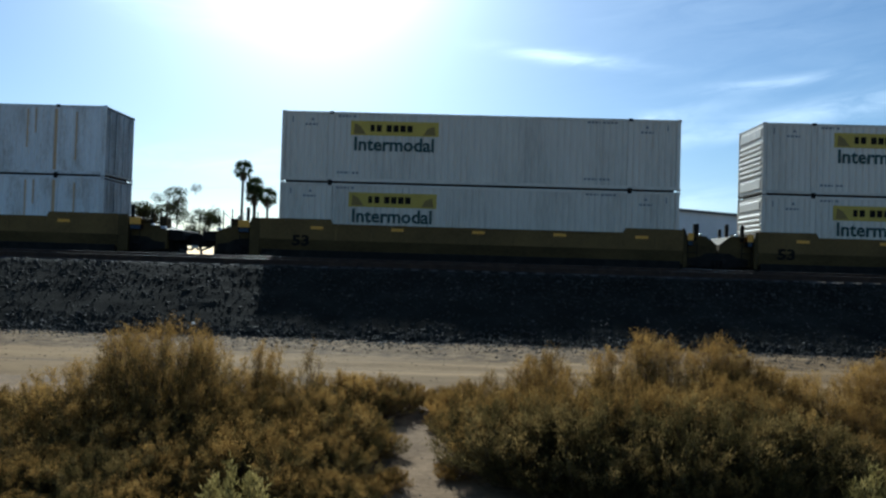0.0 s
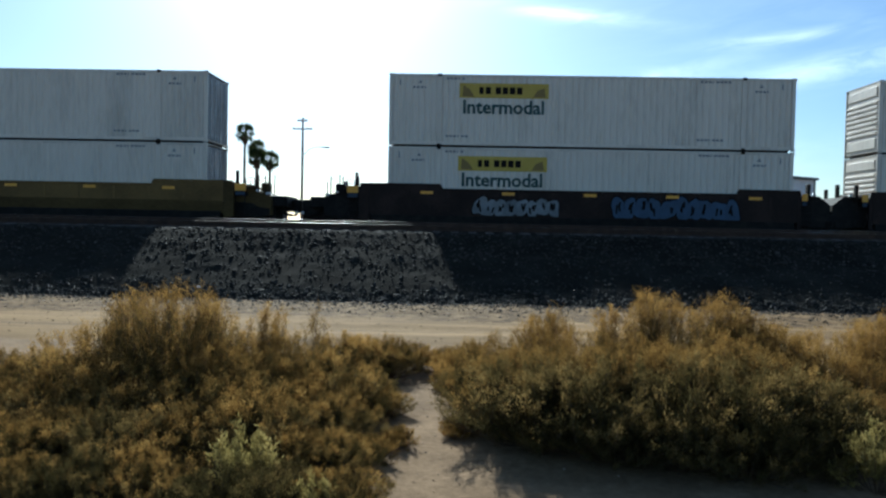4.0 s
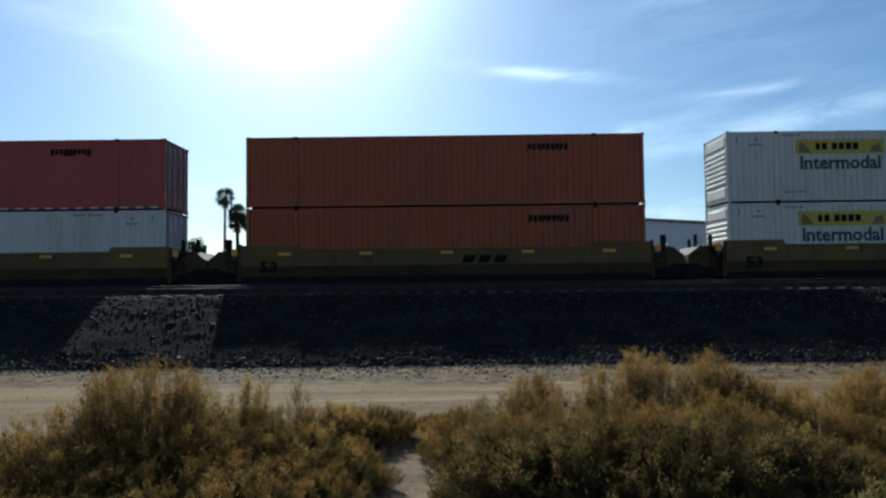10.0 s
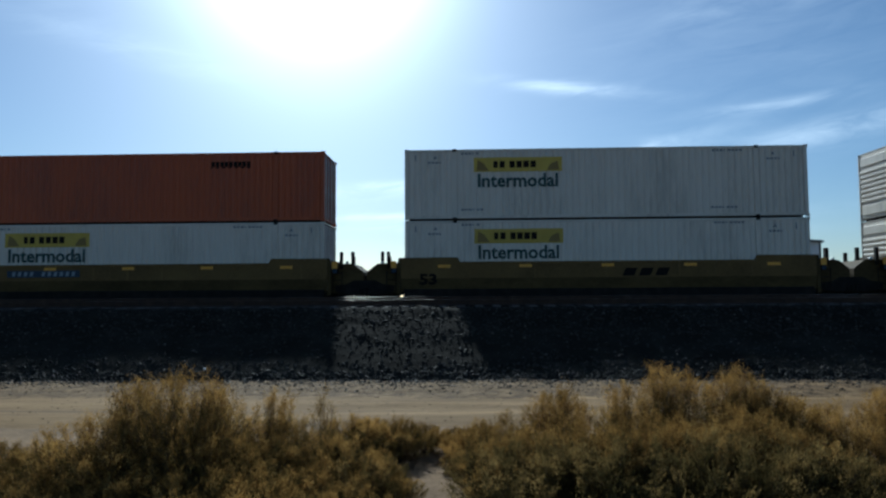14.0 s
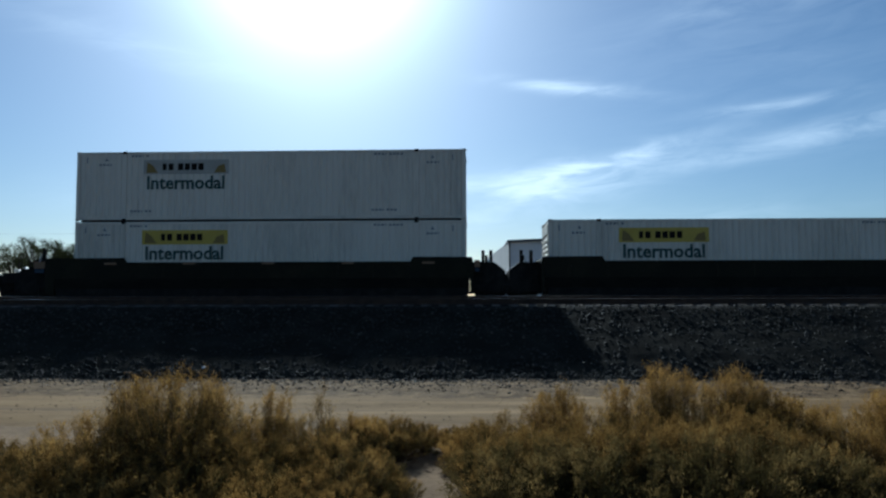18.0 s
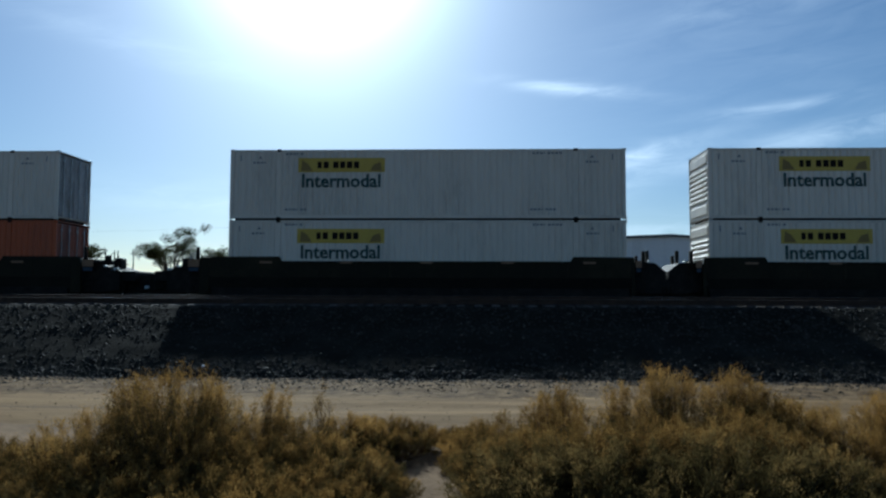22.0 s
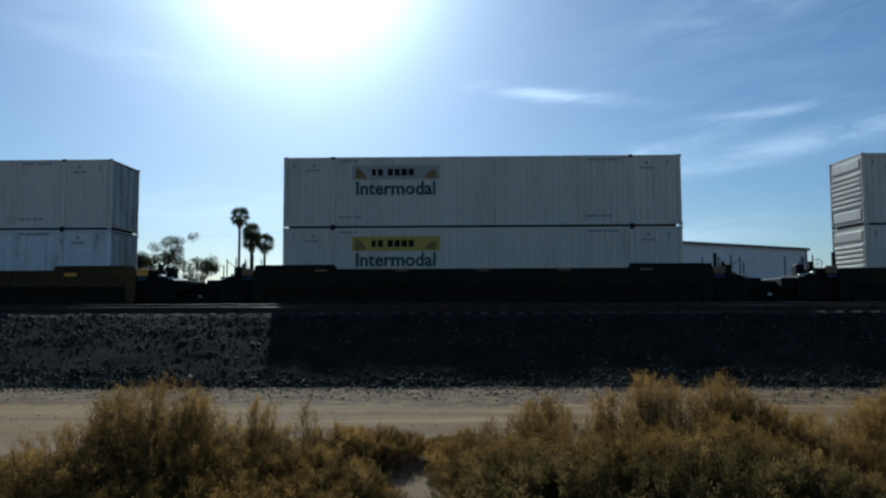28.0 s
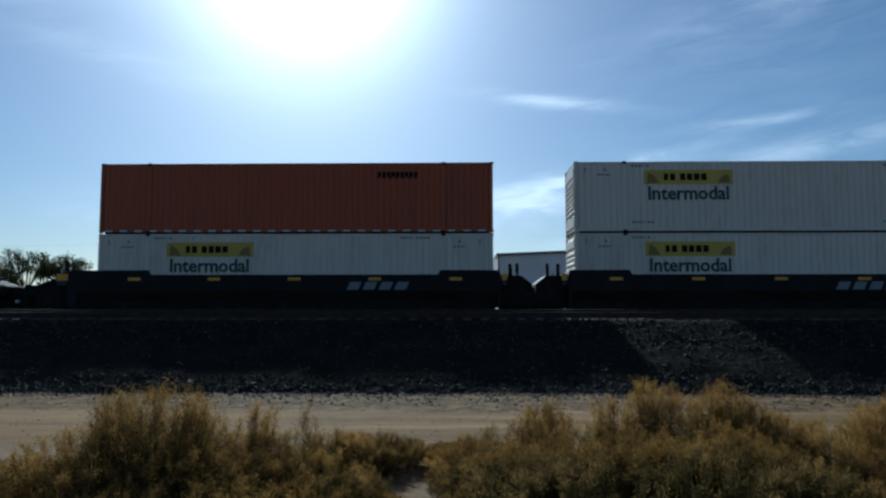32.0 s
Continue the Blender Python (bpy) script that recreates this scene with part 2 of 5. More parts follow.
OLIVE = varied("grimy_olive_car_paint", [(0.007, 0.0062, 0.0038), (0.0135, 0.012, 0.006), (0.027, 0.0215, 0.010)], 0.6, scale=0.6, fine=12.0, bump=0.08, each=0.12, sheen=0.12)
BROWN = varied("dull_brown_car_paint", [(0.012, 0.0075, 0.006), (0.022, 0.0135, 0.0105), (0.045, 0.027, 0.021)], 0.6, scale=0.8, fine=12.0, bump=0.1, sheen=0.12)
YELLOW_LOW = varied("dull_dark_yellow_car_paint", [(0.035, 0.024, 0.01), (0.072, 0.048, 0.018), (0.11, 0.072, 0.026)], 0.7, scale=0.9, fine=12.0, bump=0.1, stretch=(0.5, 1, 1), each=0.1, sheen=0.1)
DARK_LOW = varied("brownish_black_car_paint", [(0.006, 0.005, 0.004), (0.011, 0.0095, 0.007), (0.02, 0.017, 0.012)], 0.75, scale=0.9, fine=12.0, bump=0.1, stretch=(0.5, 1, 1), sheen=0.1)
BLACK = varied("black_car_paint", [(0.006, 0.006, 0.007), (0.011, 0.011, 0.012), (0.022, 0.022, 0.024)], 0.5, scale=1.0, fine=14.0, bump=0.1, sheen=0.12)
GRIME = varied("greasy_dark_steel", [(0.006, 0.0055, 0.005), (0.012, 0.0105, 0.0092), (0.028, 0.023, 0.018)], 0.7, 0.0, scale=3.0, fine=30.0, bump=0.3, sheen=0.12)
RUST = varied("rusty_steel", [(0.022, 0.014, 0.010), (0.05, 0.027, 0.016), (0.09, 0.05, 0.03)], 0.8, 0.2, scale=4.0, fine=40.0, bump=0.3)
BRIGHT = varied("polished_rail_steel", [(0.5, 0.49, 0.475), (0.66, 0.65, 0.63)], 0.22, 1.0, scale=6.0, fine=50.0, bump=0.05)
GALV = varied("galvanised_steel", [(0.36, 0.37, 0.37), (0.52, 0.53, 0.53)], 0.45, 0.6, scale=5.0, fine=40.0, bump=0.1)
LOGO = varied("logo_yellow", [(0.42, 0.30, 0.035), (0.54, 0.385, 0.05)], 0.45, scale=1.5, fine=20.0, bump=0.04, each=0.08)
LOGO_FADED = varied("weathered_grey_panel", [(0.30, 0.28, 0.24), (0.42, 0.39, 0.34)], 0.55, scale=1.5, fine=20.0, bump=0.04)
LOGO_DARK = plain("logo_brown", (0.22, 0.145, 0.03))
BAR = plain("pale_blue_grey_lettering", (0.22, 0.25, 0.27))
TEAL = plain("dark_teal_lettering", (0.008, 0.05, 0.046), 0.45)
INK = plain("black_lettering", (0.014, 0.0125, 0.011), 0.9)
GREY_INK = plain("grey_small_lettering", (0.22, 0.23, 0.24), 0.6)
PALE = plain("white_lettering", (0.66, 0.66, 0.64), 0.5)
RUST_STAIN = varied("pale_rust_stain", [(0.50, 0.33, 0.18), (0.58, 0.40, 0.22)], 0.7, scale=1.5, fine=12.0, bump=0.05)
NAVY = plain("navy_number_panel", (0.012, 0.03, 0.06), 0.5)
TAB_DIM = plain("grimy_amber_reflector", (0.22, 0.12, 0.06), 0.5)
TAB = plain("amber_reflector", (0.78, 0.36, 0.03), 0.35)
SPRAY = varied("silver_spray_paint", [(0.07, 0.075, 0.08), (0.16, 0.167, 0.17), (0.27, 0.28, 0.285)], 0.6, scale=1.5, fine=20.0, bump=0.03)
BLUE_SPRAY = varied("blue_spray_paint", [(0.022, 0.042, 0.075), (0.045, 0.085, 0.15)], 0.6, scale=2.0, fine=20.0, bump=0.03)
TIE = varied("weathered_tie_timber", [(0.05, 0.04, 0.033), (0.10, 0.083, 0.07), (0.16, 0.135, 0.115)], 0.9, scale=3.0, fine=30.0, bump=0.6, stretch=(4, 0.6, 4), each=0.25)
SHED = varied("pale_ribbed_cladding", [(0.50, 0.51, 0.52), (0.62, 0.63, 0.64), (0.68, 0.69, 0.70)], 0.55, scale=0.15, fine=4.0, bump=0.03)
SHED_ROOF = varied("grey_sheet_roof", [(0.40, 0.41, 0.42), (0.52, 0.53, 0.54)], 0.5, scale=0.2, fine=3.0, bump=0.03)
TRIM = plain("dark_eaves_trim", (0.10, 0.11, 0.12))
TIMBER = varied("grey_pole_timber", [(0.10, 0.08, 0.06), (0.19, 0.155, 0.12)], 0.9, scale=2.0, fine=25.0, bump=0.4, stretch=(3, 3, 0.3))
BARK = varied("grey_brown_bark", [(0.03, 0.024, 0.018), (0.075, 0.06, 0.046)], 0.95, scale=2.0, fine=20.0, bump=0.6, stretch=(2, 2, 0.5))
STEM = varied("dry_shrub_stems", [(0.055, 0.038, 0.024), (0.12, 0.085, 0.054)], 0.9, scale=6.0, fine=40.0, bump=0.3)
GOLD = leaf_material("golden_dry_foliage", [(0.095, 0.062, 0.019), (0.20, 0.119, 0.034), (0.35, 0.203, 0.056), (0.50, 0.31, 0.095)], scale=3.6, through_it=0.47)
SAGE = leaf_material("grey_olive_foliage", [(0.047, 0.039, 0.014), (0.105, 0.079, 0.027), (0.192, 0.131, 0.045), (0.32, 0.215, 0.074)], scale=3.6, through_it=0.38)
# darker leaf copy: the front rows' deep shade is put into its colour
SAGE_SHADED = leaf_material("shade_darkened_grey_green_foliage", [(0.022, 0.02, 0.0085), (0.046, 0.039, 0.0155), (0.086, 0.068, 0.026), (0.15, 0.113, 0.043)], through_it=0.3)
LIME = leaf_material("yellow_green_foliage", [(0.14, 0.115, 0.035), (0.25, 0.20, 0.065), (0.37, 0.29, 0.10), (0.45, 0.35, 0.14)])
TREE_LEAF = leaf_material("dusty_tree_foliage", [(0.02, 0.026, 0.010), (0.04, 0.046, 0.018), (0.07, 0.07, 0.032)], 0.5)
PALM_LEAF = leaf_material("palm_fronds", [(0.03, 0.045, 0.016), (0.06, 0.08, 0.03), (0.10, 0.10, 0.045)], 0.6)

# ---- shared helpers of the scene ----


def mesh_of(name, bm, mat, smooth=False):
    me = bpy.data.meshes.new(name)
    bm.to_mesh(me)
    bm.free()
    for m in (mat if isinstance(mat, (list, tuple)) else [mat]):
        me.materials.append(m)
    if smooth:
        me.polygons.foreach_set("use_smooth", [True] * len(me.polygons))
    return me


def part(name, bm, mat, parent, label="", smooth=False, at=None):
    """One mesh object under a thing or a part."""
    me = bm if isinstance(bm, bpy.types.Mesh) else mesh_of(name, bm, mat, smooth)
    ob = new(name, me)
    ob.parent = parent
    if at is not None:
        ob.matrix_basis = at
    return tagged(ob, label)


def empty(name, label="", category="", group="", kind="", at=None):
    ob = new(name)
    ob.empty_display_size = 0.3
    if at is not None:
        ob.matrix_basis = at
    return tagged(ob, label, category, group, kind)


def box(bm, x0, x1, y0, y1, z0, z1, bevel=0.0, material_index=0):
    v = [bm.verts.new((x, y, z)) for x in (x0, x1) for y in (y0, y1) for z in (z0, z1)]
    faces = [bm.faces.new([v[i] for i in f]) for f in ((0, 1, 3, 2), (4, 6, 7, 5), (0, 4, 5, 1), (2, 3, 7, 6), (0, 2, 6, 4), (1, 5, 7, 3))]
    for f in faces:
        f.material_index = material_index
    if bevel:
        bmesh.ops.bevel(bm, geom=list({e for f in faces for e in f.edges}), offset=bevel, segments=1, affect="EDGES")
    return bm


def boxes(*rows, bevel=0.0):
    bm = bmesh.new()
    for r in rows:
        box(bm, *r, bevel=bevel)
    return bm


def prism(bm, outline, y0, y1):
    """An outline in x and z, thickened from y0 to y1."""
    a, b = [bm.verts.new((x, y0, z)) for x, z in outline], [bm.verts.new((x, y1, z)) for x, z in outline]
    n = len(outline)
    bm.faces.new(a)
    bm.faces.new(b[::-1])
    for i in range(n):
        bm.faces.new((a[i], b[i], b[(i + 1) % n], a[(i + 1) % n]))
    bmesh.ops.recalc_face_normals(bm, faces=bm.faces)
    return bm


def rod(bm, a, b, r0, r1=None, sides=6):
    a, b = Vector(a), Vector(b)
    r1 = r0 if r1 is None else r1
    q = (b - a).to_track_quat("Z", "Y")
    rings = []
    for p, r in ((a, r0), (b, r1)):
        rings.append([bm.verts.new(p + q @ Vector((r * math.cos(6.2832 * i / sides), r * math.sin(6.2832 * i / sides), 0))) for i in range(sides)])
    for i in range(sides):
        j = (i + 1) % sides
        bm.faces.new((rings[0][i], rings[0][j], rings[1][j], rings[1][i]))
    bm.faces.new(rings[0][::-1])
    bm.faces.new(rings[1])
    return bm


def pipe(points, r, sides=6, taper=1.0):
    """A bent round bar through the points, in one piece."""
    bm = bmesh.new()
    pts = [Vector(p) for p in points]
    n = len(pts) - 1
    rings = []
    for i, p in enumerate(pts):
        d = (pts[min(i + 1, n)] - pts[max(i - 1, 0)]).normalized()
        up = Vector((0, 1, 0)) if abs(d.y) < 0.9 else Vector((1, 0, 0))
        a = d.cross(up).normalized()
        b, w = d.cross(a), r * (1 + (taper - 1) * i / n)
        rings.append([bm.verts.new(p + a * (w * math.cos(6.2832 * k / sides)) + b * (w * math.sin(6.2832 * k / sides))) for k in range(sides)])
    for i in range(n):
        for k in range(sides):
            j = (k + 1) % sides
            bm.faces.new((rings[i][k], rings[i][j], rings[i + 1][j], rings[i + 1][k]))
    bm.faces.new(rings[0][::-1])
    bm.faces.new(rings[-1])
    bmesh.ops.recalc_face_normals(bm, faces=bm.faces)
    return bm


def disc(bm, c, r, y0, y1, sides=24):
    """A round plate across the y axis."""
    return rod(bm, (c[0], y0, c[1]), (c[0], y1, c[1]), r, r, sides)


def letters(name, text, size, mat, parent, x, z, y, bold=0.0, shear=0.0, width=None):
    """Flat raised lettering on a face that looks to -y; x, z: its left lower corner."""
    c = bpy.data.curves.new(name, "FONT")
    c.body, c.size, c.extrude, c.offset, c.shear, c.resolution_u = text, size, 0.002, bold, shear, 2
    tmp = bpy.data.objects.new(name, c)
    me = bpy.data.meshes.new_from_object(tmp)
    bpy.data.objects.remove(tmp)
    me.materials.clear()
    me.materials.append(mat)
    xs = [v.co.x for v in me.vertices]
    k = width / (max(xs) - min(xs)) if width else 1.0
    for v in me.vertices:
        v.co = (x + (v.co.x - min(xs)) * k, y + v.co.z, z + v.co.y)
    ob = new(name, me)
    ob.parent = parent
    return ob

# ---- ground, road, embankment, track ----


def steps(a, b, near, far, grow=1.25, mid=0.0):
    """Grid lines from a to b, fine round mid and wider outwards."""
    out = [mid]
    for end, sign in ((b, 1), (a, -1)):
        p, d = mid, near
        while (end - p) * sign > d:
            p += d * sign
            out.append(p)
            if abs(p - mid) > far:
                d *= grow
        out.append(end)
    return sorted(set(out))


def sheet(xs, ys, height):
    verts = [(x, y, height(x, y)) for y in ys for x in xs]
    n = len(xs)
    faces = [(j * n + i, j * n + i + 1, (j + 1) * n + i + 1, (j + 1) * n + i) for j in range(len(ys) - 1) for i in range(n - 1)]
    me = bpy.data.meshes.new("sheet")
    me.from_pydata(verts, [], faces)
    me.polygons.foreach_set("use_smooth", [True] * len(faces))
    return me


def wav(x, y, k, a):
    return a * noise.noise(Vector((x * k, y * k, 3.1)))


def build_ground():
    me = sheet(steps(-3000, 3000, 0.25, 14), steps(-3000, 3000, 0.25, 16, mid=8.0),
               lambda x, y: (wav(x, y, 0.5, 0.05) + wav(x, y, 1.7, 0.03) if -12 < y < 14 else 0.0) - (0.03 if 8.6 < y < 42 else 0.0))
    me.materials.append(EARTH)
    tagged(new("ground", me), "flat dry pale earth with small stones", "ground", kind="structure")
    # the dirt road along the foot of the bank
    def road_z(x, y):
        rut = -0.03 * (math.exp(-((y - 10.1) / 0.28) ** 2) + math.exp(-((y - 11.9) / 0.28) ** 2))
        return 0.03 + rut + wav(x, y, 0.8, 0.018) + wav(x, y, 3.0, 0.012) - 0.06 * max(0, 9.2 - y - wav(x, 0, 0.6, 0.5))
    me = sheet(steps(-220, 220, 0.25, 16), [8.3 + 0.17 * i for i in range(34)], road_z)
    me.materials.append(SAND)
    tagged(new("dirt_road", me), "pale sandy dirt service road with wheel ruts", "road", kind="structure")
    # a strip of spilled gravel between the road and the bank, ragged towards the road
    def verge_z(x, y):
        return road_z(x, y) + 0.012 + max(-0.06, min(0.02, 0.05 * (y - 11.5))) + wav(x, y, 0.9, 0.022) + wav(x, y, 4.0, 0.022) + wav(x, y, 9.0, 0.012)
    me = sheet(steps(-220, 220, 0.12, 14), [10.9 + 0.12 * i for i in range(25)], verge_z)
    me.materials.append(VERGE)
    tagged(new("gravel_verge", me), "ragged strip of brown gravel beside the road", "verge", kind="structure")
    # the bank: toe, slope, level top, far slope
    def bank_z(x, y):
        toe = 13.45 + wav(x, 0, 0.35, 0.35) + wav(x, 0, 1.4, 0.12)
        if y < toe:
            return -0.05
        soft = 1.5 - 0.02 * math.log1p(math.exp((1.5 - 0.385 * (y - toe)) / 0.02)) if y < 24 else 1.5
        z = max(soft, 0.0)
        if y > 32.5:
            z = min(1.5 + 0.12 * (y - 32.5), 1.66) if y < 37 else max(1.66 - 0.41 * (y - 37), -0.05)
        # the near track's ballast, a shallow ditch, then the ballast under the train
        if 18.2 < y <= 32.5:
            z = 1.47 + 0.05 * (y - 20.8) if y < 23.4 else 1.59 - min(0.40, 0.25 * (y - 23.4))
            z += 0.25 * min(1.0, max(0.0, (y - 27.3) / 0.45)) - 0.06
        rough = 1.0 if 13.5 < y < 18.0 else 0.3
        z += rough * (wav(x, y, 0.9, 0.04) + wav(x, y, 2.6, 0.02) + wav(x, y, 6.0, 0.02))
        if 27.75 < y < 32:
            z = 1.455 + wav(x, y, 5.0, 0.012) + (0.03 if y < 28.45 else 0.0)
        return z
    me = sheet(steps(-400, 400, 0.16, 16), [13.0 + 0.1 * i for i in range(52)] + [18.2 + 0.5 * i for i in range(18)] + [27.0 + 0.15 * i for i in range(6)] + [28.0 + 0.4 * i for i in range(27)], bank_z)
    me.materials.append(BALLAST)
    me.materials.append(BALLAST_BAND)
    # the lighter middle band of the shaded slope is painted into the gravel colour
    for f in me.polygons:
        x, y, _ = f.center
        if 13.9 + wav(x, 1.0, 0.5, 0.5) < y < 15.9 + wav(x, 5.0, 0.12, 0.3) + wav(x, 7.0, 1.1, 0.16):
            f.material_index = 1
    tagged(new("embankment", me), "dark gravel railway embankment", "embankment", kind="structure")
    return bank_z, road_z, verge_z


def scatter_stones(name, count, place, label, seed, mat=None):
    """Loose stones too many to count, in one mesh."""
    rnd = random.Random(seed)
    forms = []
    for k in range(6):
        bm = bmesh.new()
        bmesh.ops.create_icosphere(bm, subdivisions=1, radius=1.0)
        p = np.array([v.co[:] for v in bm.verts])
        p *= 0.65 + 0.55 * np.random.RandomState(k + seed).rand(len(p), 1)
        forms.append((p, np.array([[v.index for v in f.verts] for f in bm.faces])))
        bm.free()
    verts, faces, base = [], [], 0
    for _ in range(count):
        x, y, z, r = place(rnd)
        p, f = forms[rnd.randrange(6)]
        a = rnd.random() * 6.28
        c, s = math.cos(a), math.sin(a)
        q = p * (r * (0.8 + 0.5 * rnd.random()), r * (0.8 + 0.4 * rnd.random()), r * (0.55 + 0.3 * rnd.random()))
        q = np.stack([q[:, 0] * c - q[:, 1] * s + x, q[:, 0] * s + q[:, 1] * c + y, q[:, 2] + z + r * 0.1], 1)
        verts.append(q)
        faces.append(f + base)
        base += len(p)
    me = bpy.data.meshes.new(name)
    me.from_pydata(np.concatenate(verts).tolist(), [], np.concatenate(faces).tolist())
    me.materials.append(mat or STONES)
    tagged(new(name, me), label, "stones", kind="stuff")


def island_stone(name, tones, rough=0.85, sheen=0.2):
    m, add, link, b, out = material(name, rough)
    b.inputs["Specular IOR Level"].default_value = sheen
    g, ramp = add("ShaderNodeNewGeometry"), add("ShaderNodeValToRGB")
    co, n = add("ShaderNodeTexCoord"), add("ShaderNodeTexNoise", Scale=30.0, Detail=4.0)
    link(co.outputs["Object"], n.inputs["Vector"])
    els = ramp.color_ramp.elements
    els.new(0.55)
    els.new(0.95)
    for e, p, c in zip(els, (0.0, 0.5, 0.93, 1.0), tones):
        e.position, e.color = p, (*c, 1)
    link(g.outputs["Random Per Island"], ramp.inputs[0])
    link(ramp.outputs[0], b.inputs["Base Color"])
    bp = add("ShaderNodeBump", Strength=0.3, Distance=0.01)
    link(n.outputs["Fac"], bp.inputs["Height"])
    link(bp.outputs[0], b.inputs["Normal"])
    return m


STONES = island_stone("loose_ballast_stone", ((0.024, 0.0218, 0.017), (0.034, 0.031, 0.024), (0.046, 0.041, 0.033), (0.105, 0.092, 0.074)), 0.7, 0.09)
PEBBLES = island_stone("dusty_pebble", ((0.04, 0.03, 0.02), (0.11, 0.08, 0.05), (0.22, 0.16, 0.10), (0.42, 0.34, 0.25)))
bank_z, road_z, verge_z = build_ground()


def on_slope(rnd):
    x = rnd.uniform(-24, 24)
    y = rnd.choice((rnd.uniform(13.3, 17.6), rnd.uniform(15.6, 17.6), rnd.uniform(13.3, 17.6), rnd.uniform(13.3, 14.4)))
    return x, y, bank_z(x, y), rnd.choice((0.014, 0.02, 0.026, 0.032, 0.042)) * rnd.uniform(0.7, 1.3)


def at_toe(rnd):
    x = rnd.uniform(-20, 20)
    y = 13.95 - abs(rnd.gauss(0, 0.36 if rnd.random() < 0.85 else 1.0))
    return x, y, max(0.03, bank_z(x, y), road_z(x, max(8.6, y)), verge_z(x, max(10.9, y)) if y < 13.6 else 0), rnd.choice((0.014, 0.018, 0.024, 0.034)) * rnd.uniform(0.7, 1.3)


def on_verge(rnd):
    x, y = rnd.uniform(-20, 20), 13.7 - abs(rnd.gauss(0, 0.75))
    return x, y, max(road_z(x, max(8.6, y)), verge_z(x, max(10.9, y))), rnd.uniform(0.010, 0.028)


def on_road(rnd):
    x, y = rnd.uniform(-16, 16), rnd.uniform(8.8, 13.3)
    return x, y, max(road_z(x, y), verge_z(x, max(10.9, y))), rnd.uniform(0.005, 0.015)


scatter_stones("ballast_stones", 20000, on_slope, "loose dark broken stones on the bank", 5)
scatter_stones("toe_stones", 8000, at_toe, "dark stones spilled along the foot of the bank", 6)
scatter_stones("verge_pebbles", 7000, on_verge, "small brown pebbles on the gravel verge", 8, PEBBLES)
scatter_stones("road_pebbles", 1500, on_road, "small pebbles lying on the dirt road", 7, PEBBLES)


def pale_rock():
    bm = bmesh.new()
    bmesh.ops.create_icosphere(bm, subdivisions=2, radius=0.038)
    for v in bm.verts:
        v.co *= 1 + 0.25 * noise.noise(v.co * 20)
    ob = new("pale_rock", mesh_of("pale_rock", bm, PALE, True))
    ob.location = (-5.75, 14.0, bank_z(-5.75, 14.0) + 0.03)
    tagged(ob, "small bright white rock at the foot of the bank", "rock")


pale_rock()


def build_track(middle, rail_tops, first, count, label):
    """Two running rails on timber ties, set into the ballast; rail_tops: near and far."""
    track = empty("railway_track", label, "railway track", kind="structure")
    crown = [(0.037 * math.sin(a), 0.165 + 0.013 * math.cos(a)) for a in (radians(78 - 13 * k) for k in range(13))]
    prof = [(-0.07, 0), (0.07, 0), (0.07, 0.012), (0.012, 0.03), (0.012, 0.13), (0.036, 0.14)] + crown + [(-0.036, 0.14), (-0.012, 0.13), (-0.012, 0.03), (-0.07, 0.012)]
    for y, top in zip((middle - 0.75, middle + 0.75), rail_tops):
        bm = bmesh.new()
        ends = [[bm.verts.new((x, y + a, top - 0.178 + b)) for a, b in prof] for x in (-300, 300)]
        for i in range(len(prof)):
            j = (i + 1) % len(prof)
            f = bm.faces.new((ends[0][i], ends[0][j], ends[1][j], ends[1][i]))
            f.material_index = 1 if 9 <= i < 14 else 0
            f.smooth = f.material_index == 1
        bmesh.ops.recalc_face_normals(bm, faces=bm.faces)
        part("rail", bm, [RUST, BRIGHT], track, "steel rail with a polished head")
    bm = bmesh.new()
    box(bm, -0.115, 0.115, -1.3, 1.3, -0.16, 0.0, bevel=0.012)
    tie = mesh_of("tie", bm, TIE)
    tilt = math.degrees(math.atan2(rail_tops[1] - rail_tops[0], 1.5))
    for i in range(count):
        part("tie", tie, None, track, at=pose(first + 0.55 * i, middle + random.uniform(-0.04, 0.04), sum(rail_tops) / 2 - 0.18, tilt, 0, random.uniform(-1, 1)))


build_track(NEAR + 1.295, (RAIL, RAIL), -41, 150, "pair of steel rails on timber ties in ballast")
build_track(21.75, (1.70, 1.79), -24, 88, "empty siding track with shiny rails on the bank")

# ---- the train: 53-foot containers two high in well cars ----
LONG, WIDE, TALL = 16.15, 2.59, 2.896


def corrugated(x0, x1, z0, z1, pitch, depth, y, out=-1.0):
    """An upright sheet along x with trapezoid ribs; out: the way that the ribs stand proud."""
    bm = bmesh.new()
    n = max(1, round((x1 - x0) / pitch))
    p = (x1 - x0) / n
    line = []
    for i in range(n):
        a = x0 + i * p
        line += [(a, 0), (a + 0.12 * p, 0), (a + 0.28 * p, 1), (a + 0.72 * p, 1), (a + 0.88 * p, 0)]
    line.append((x1, 0))
    low, high = [bm.verts.new((x, y + out * depth * d, z0)) for x, d in line], [bm.verts.new((x, y + out * depth * d, z1)) for x, d in line]
    for i in range(len(line) - 1):
        bm.faces.new((low[i], low[i + 1], high[i + 1], high[i]) if out < 0 else (low[i + 1], low[i], high[i], high[i + 1]))
    return bm


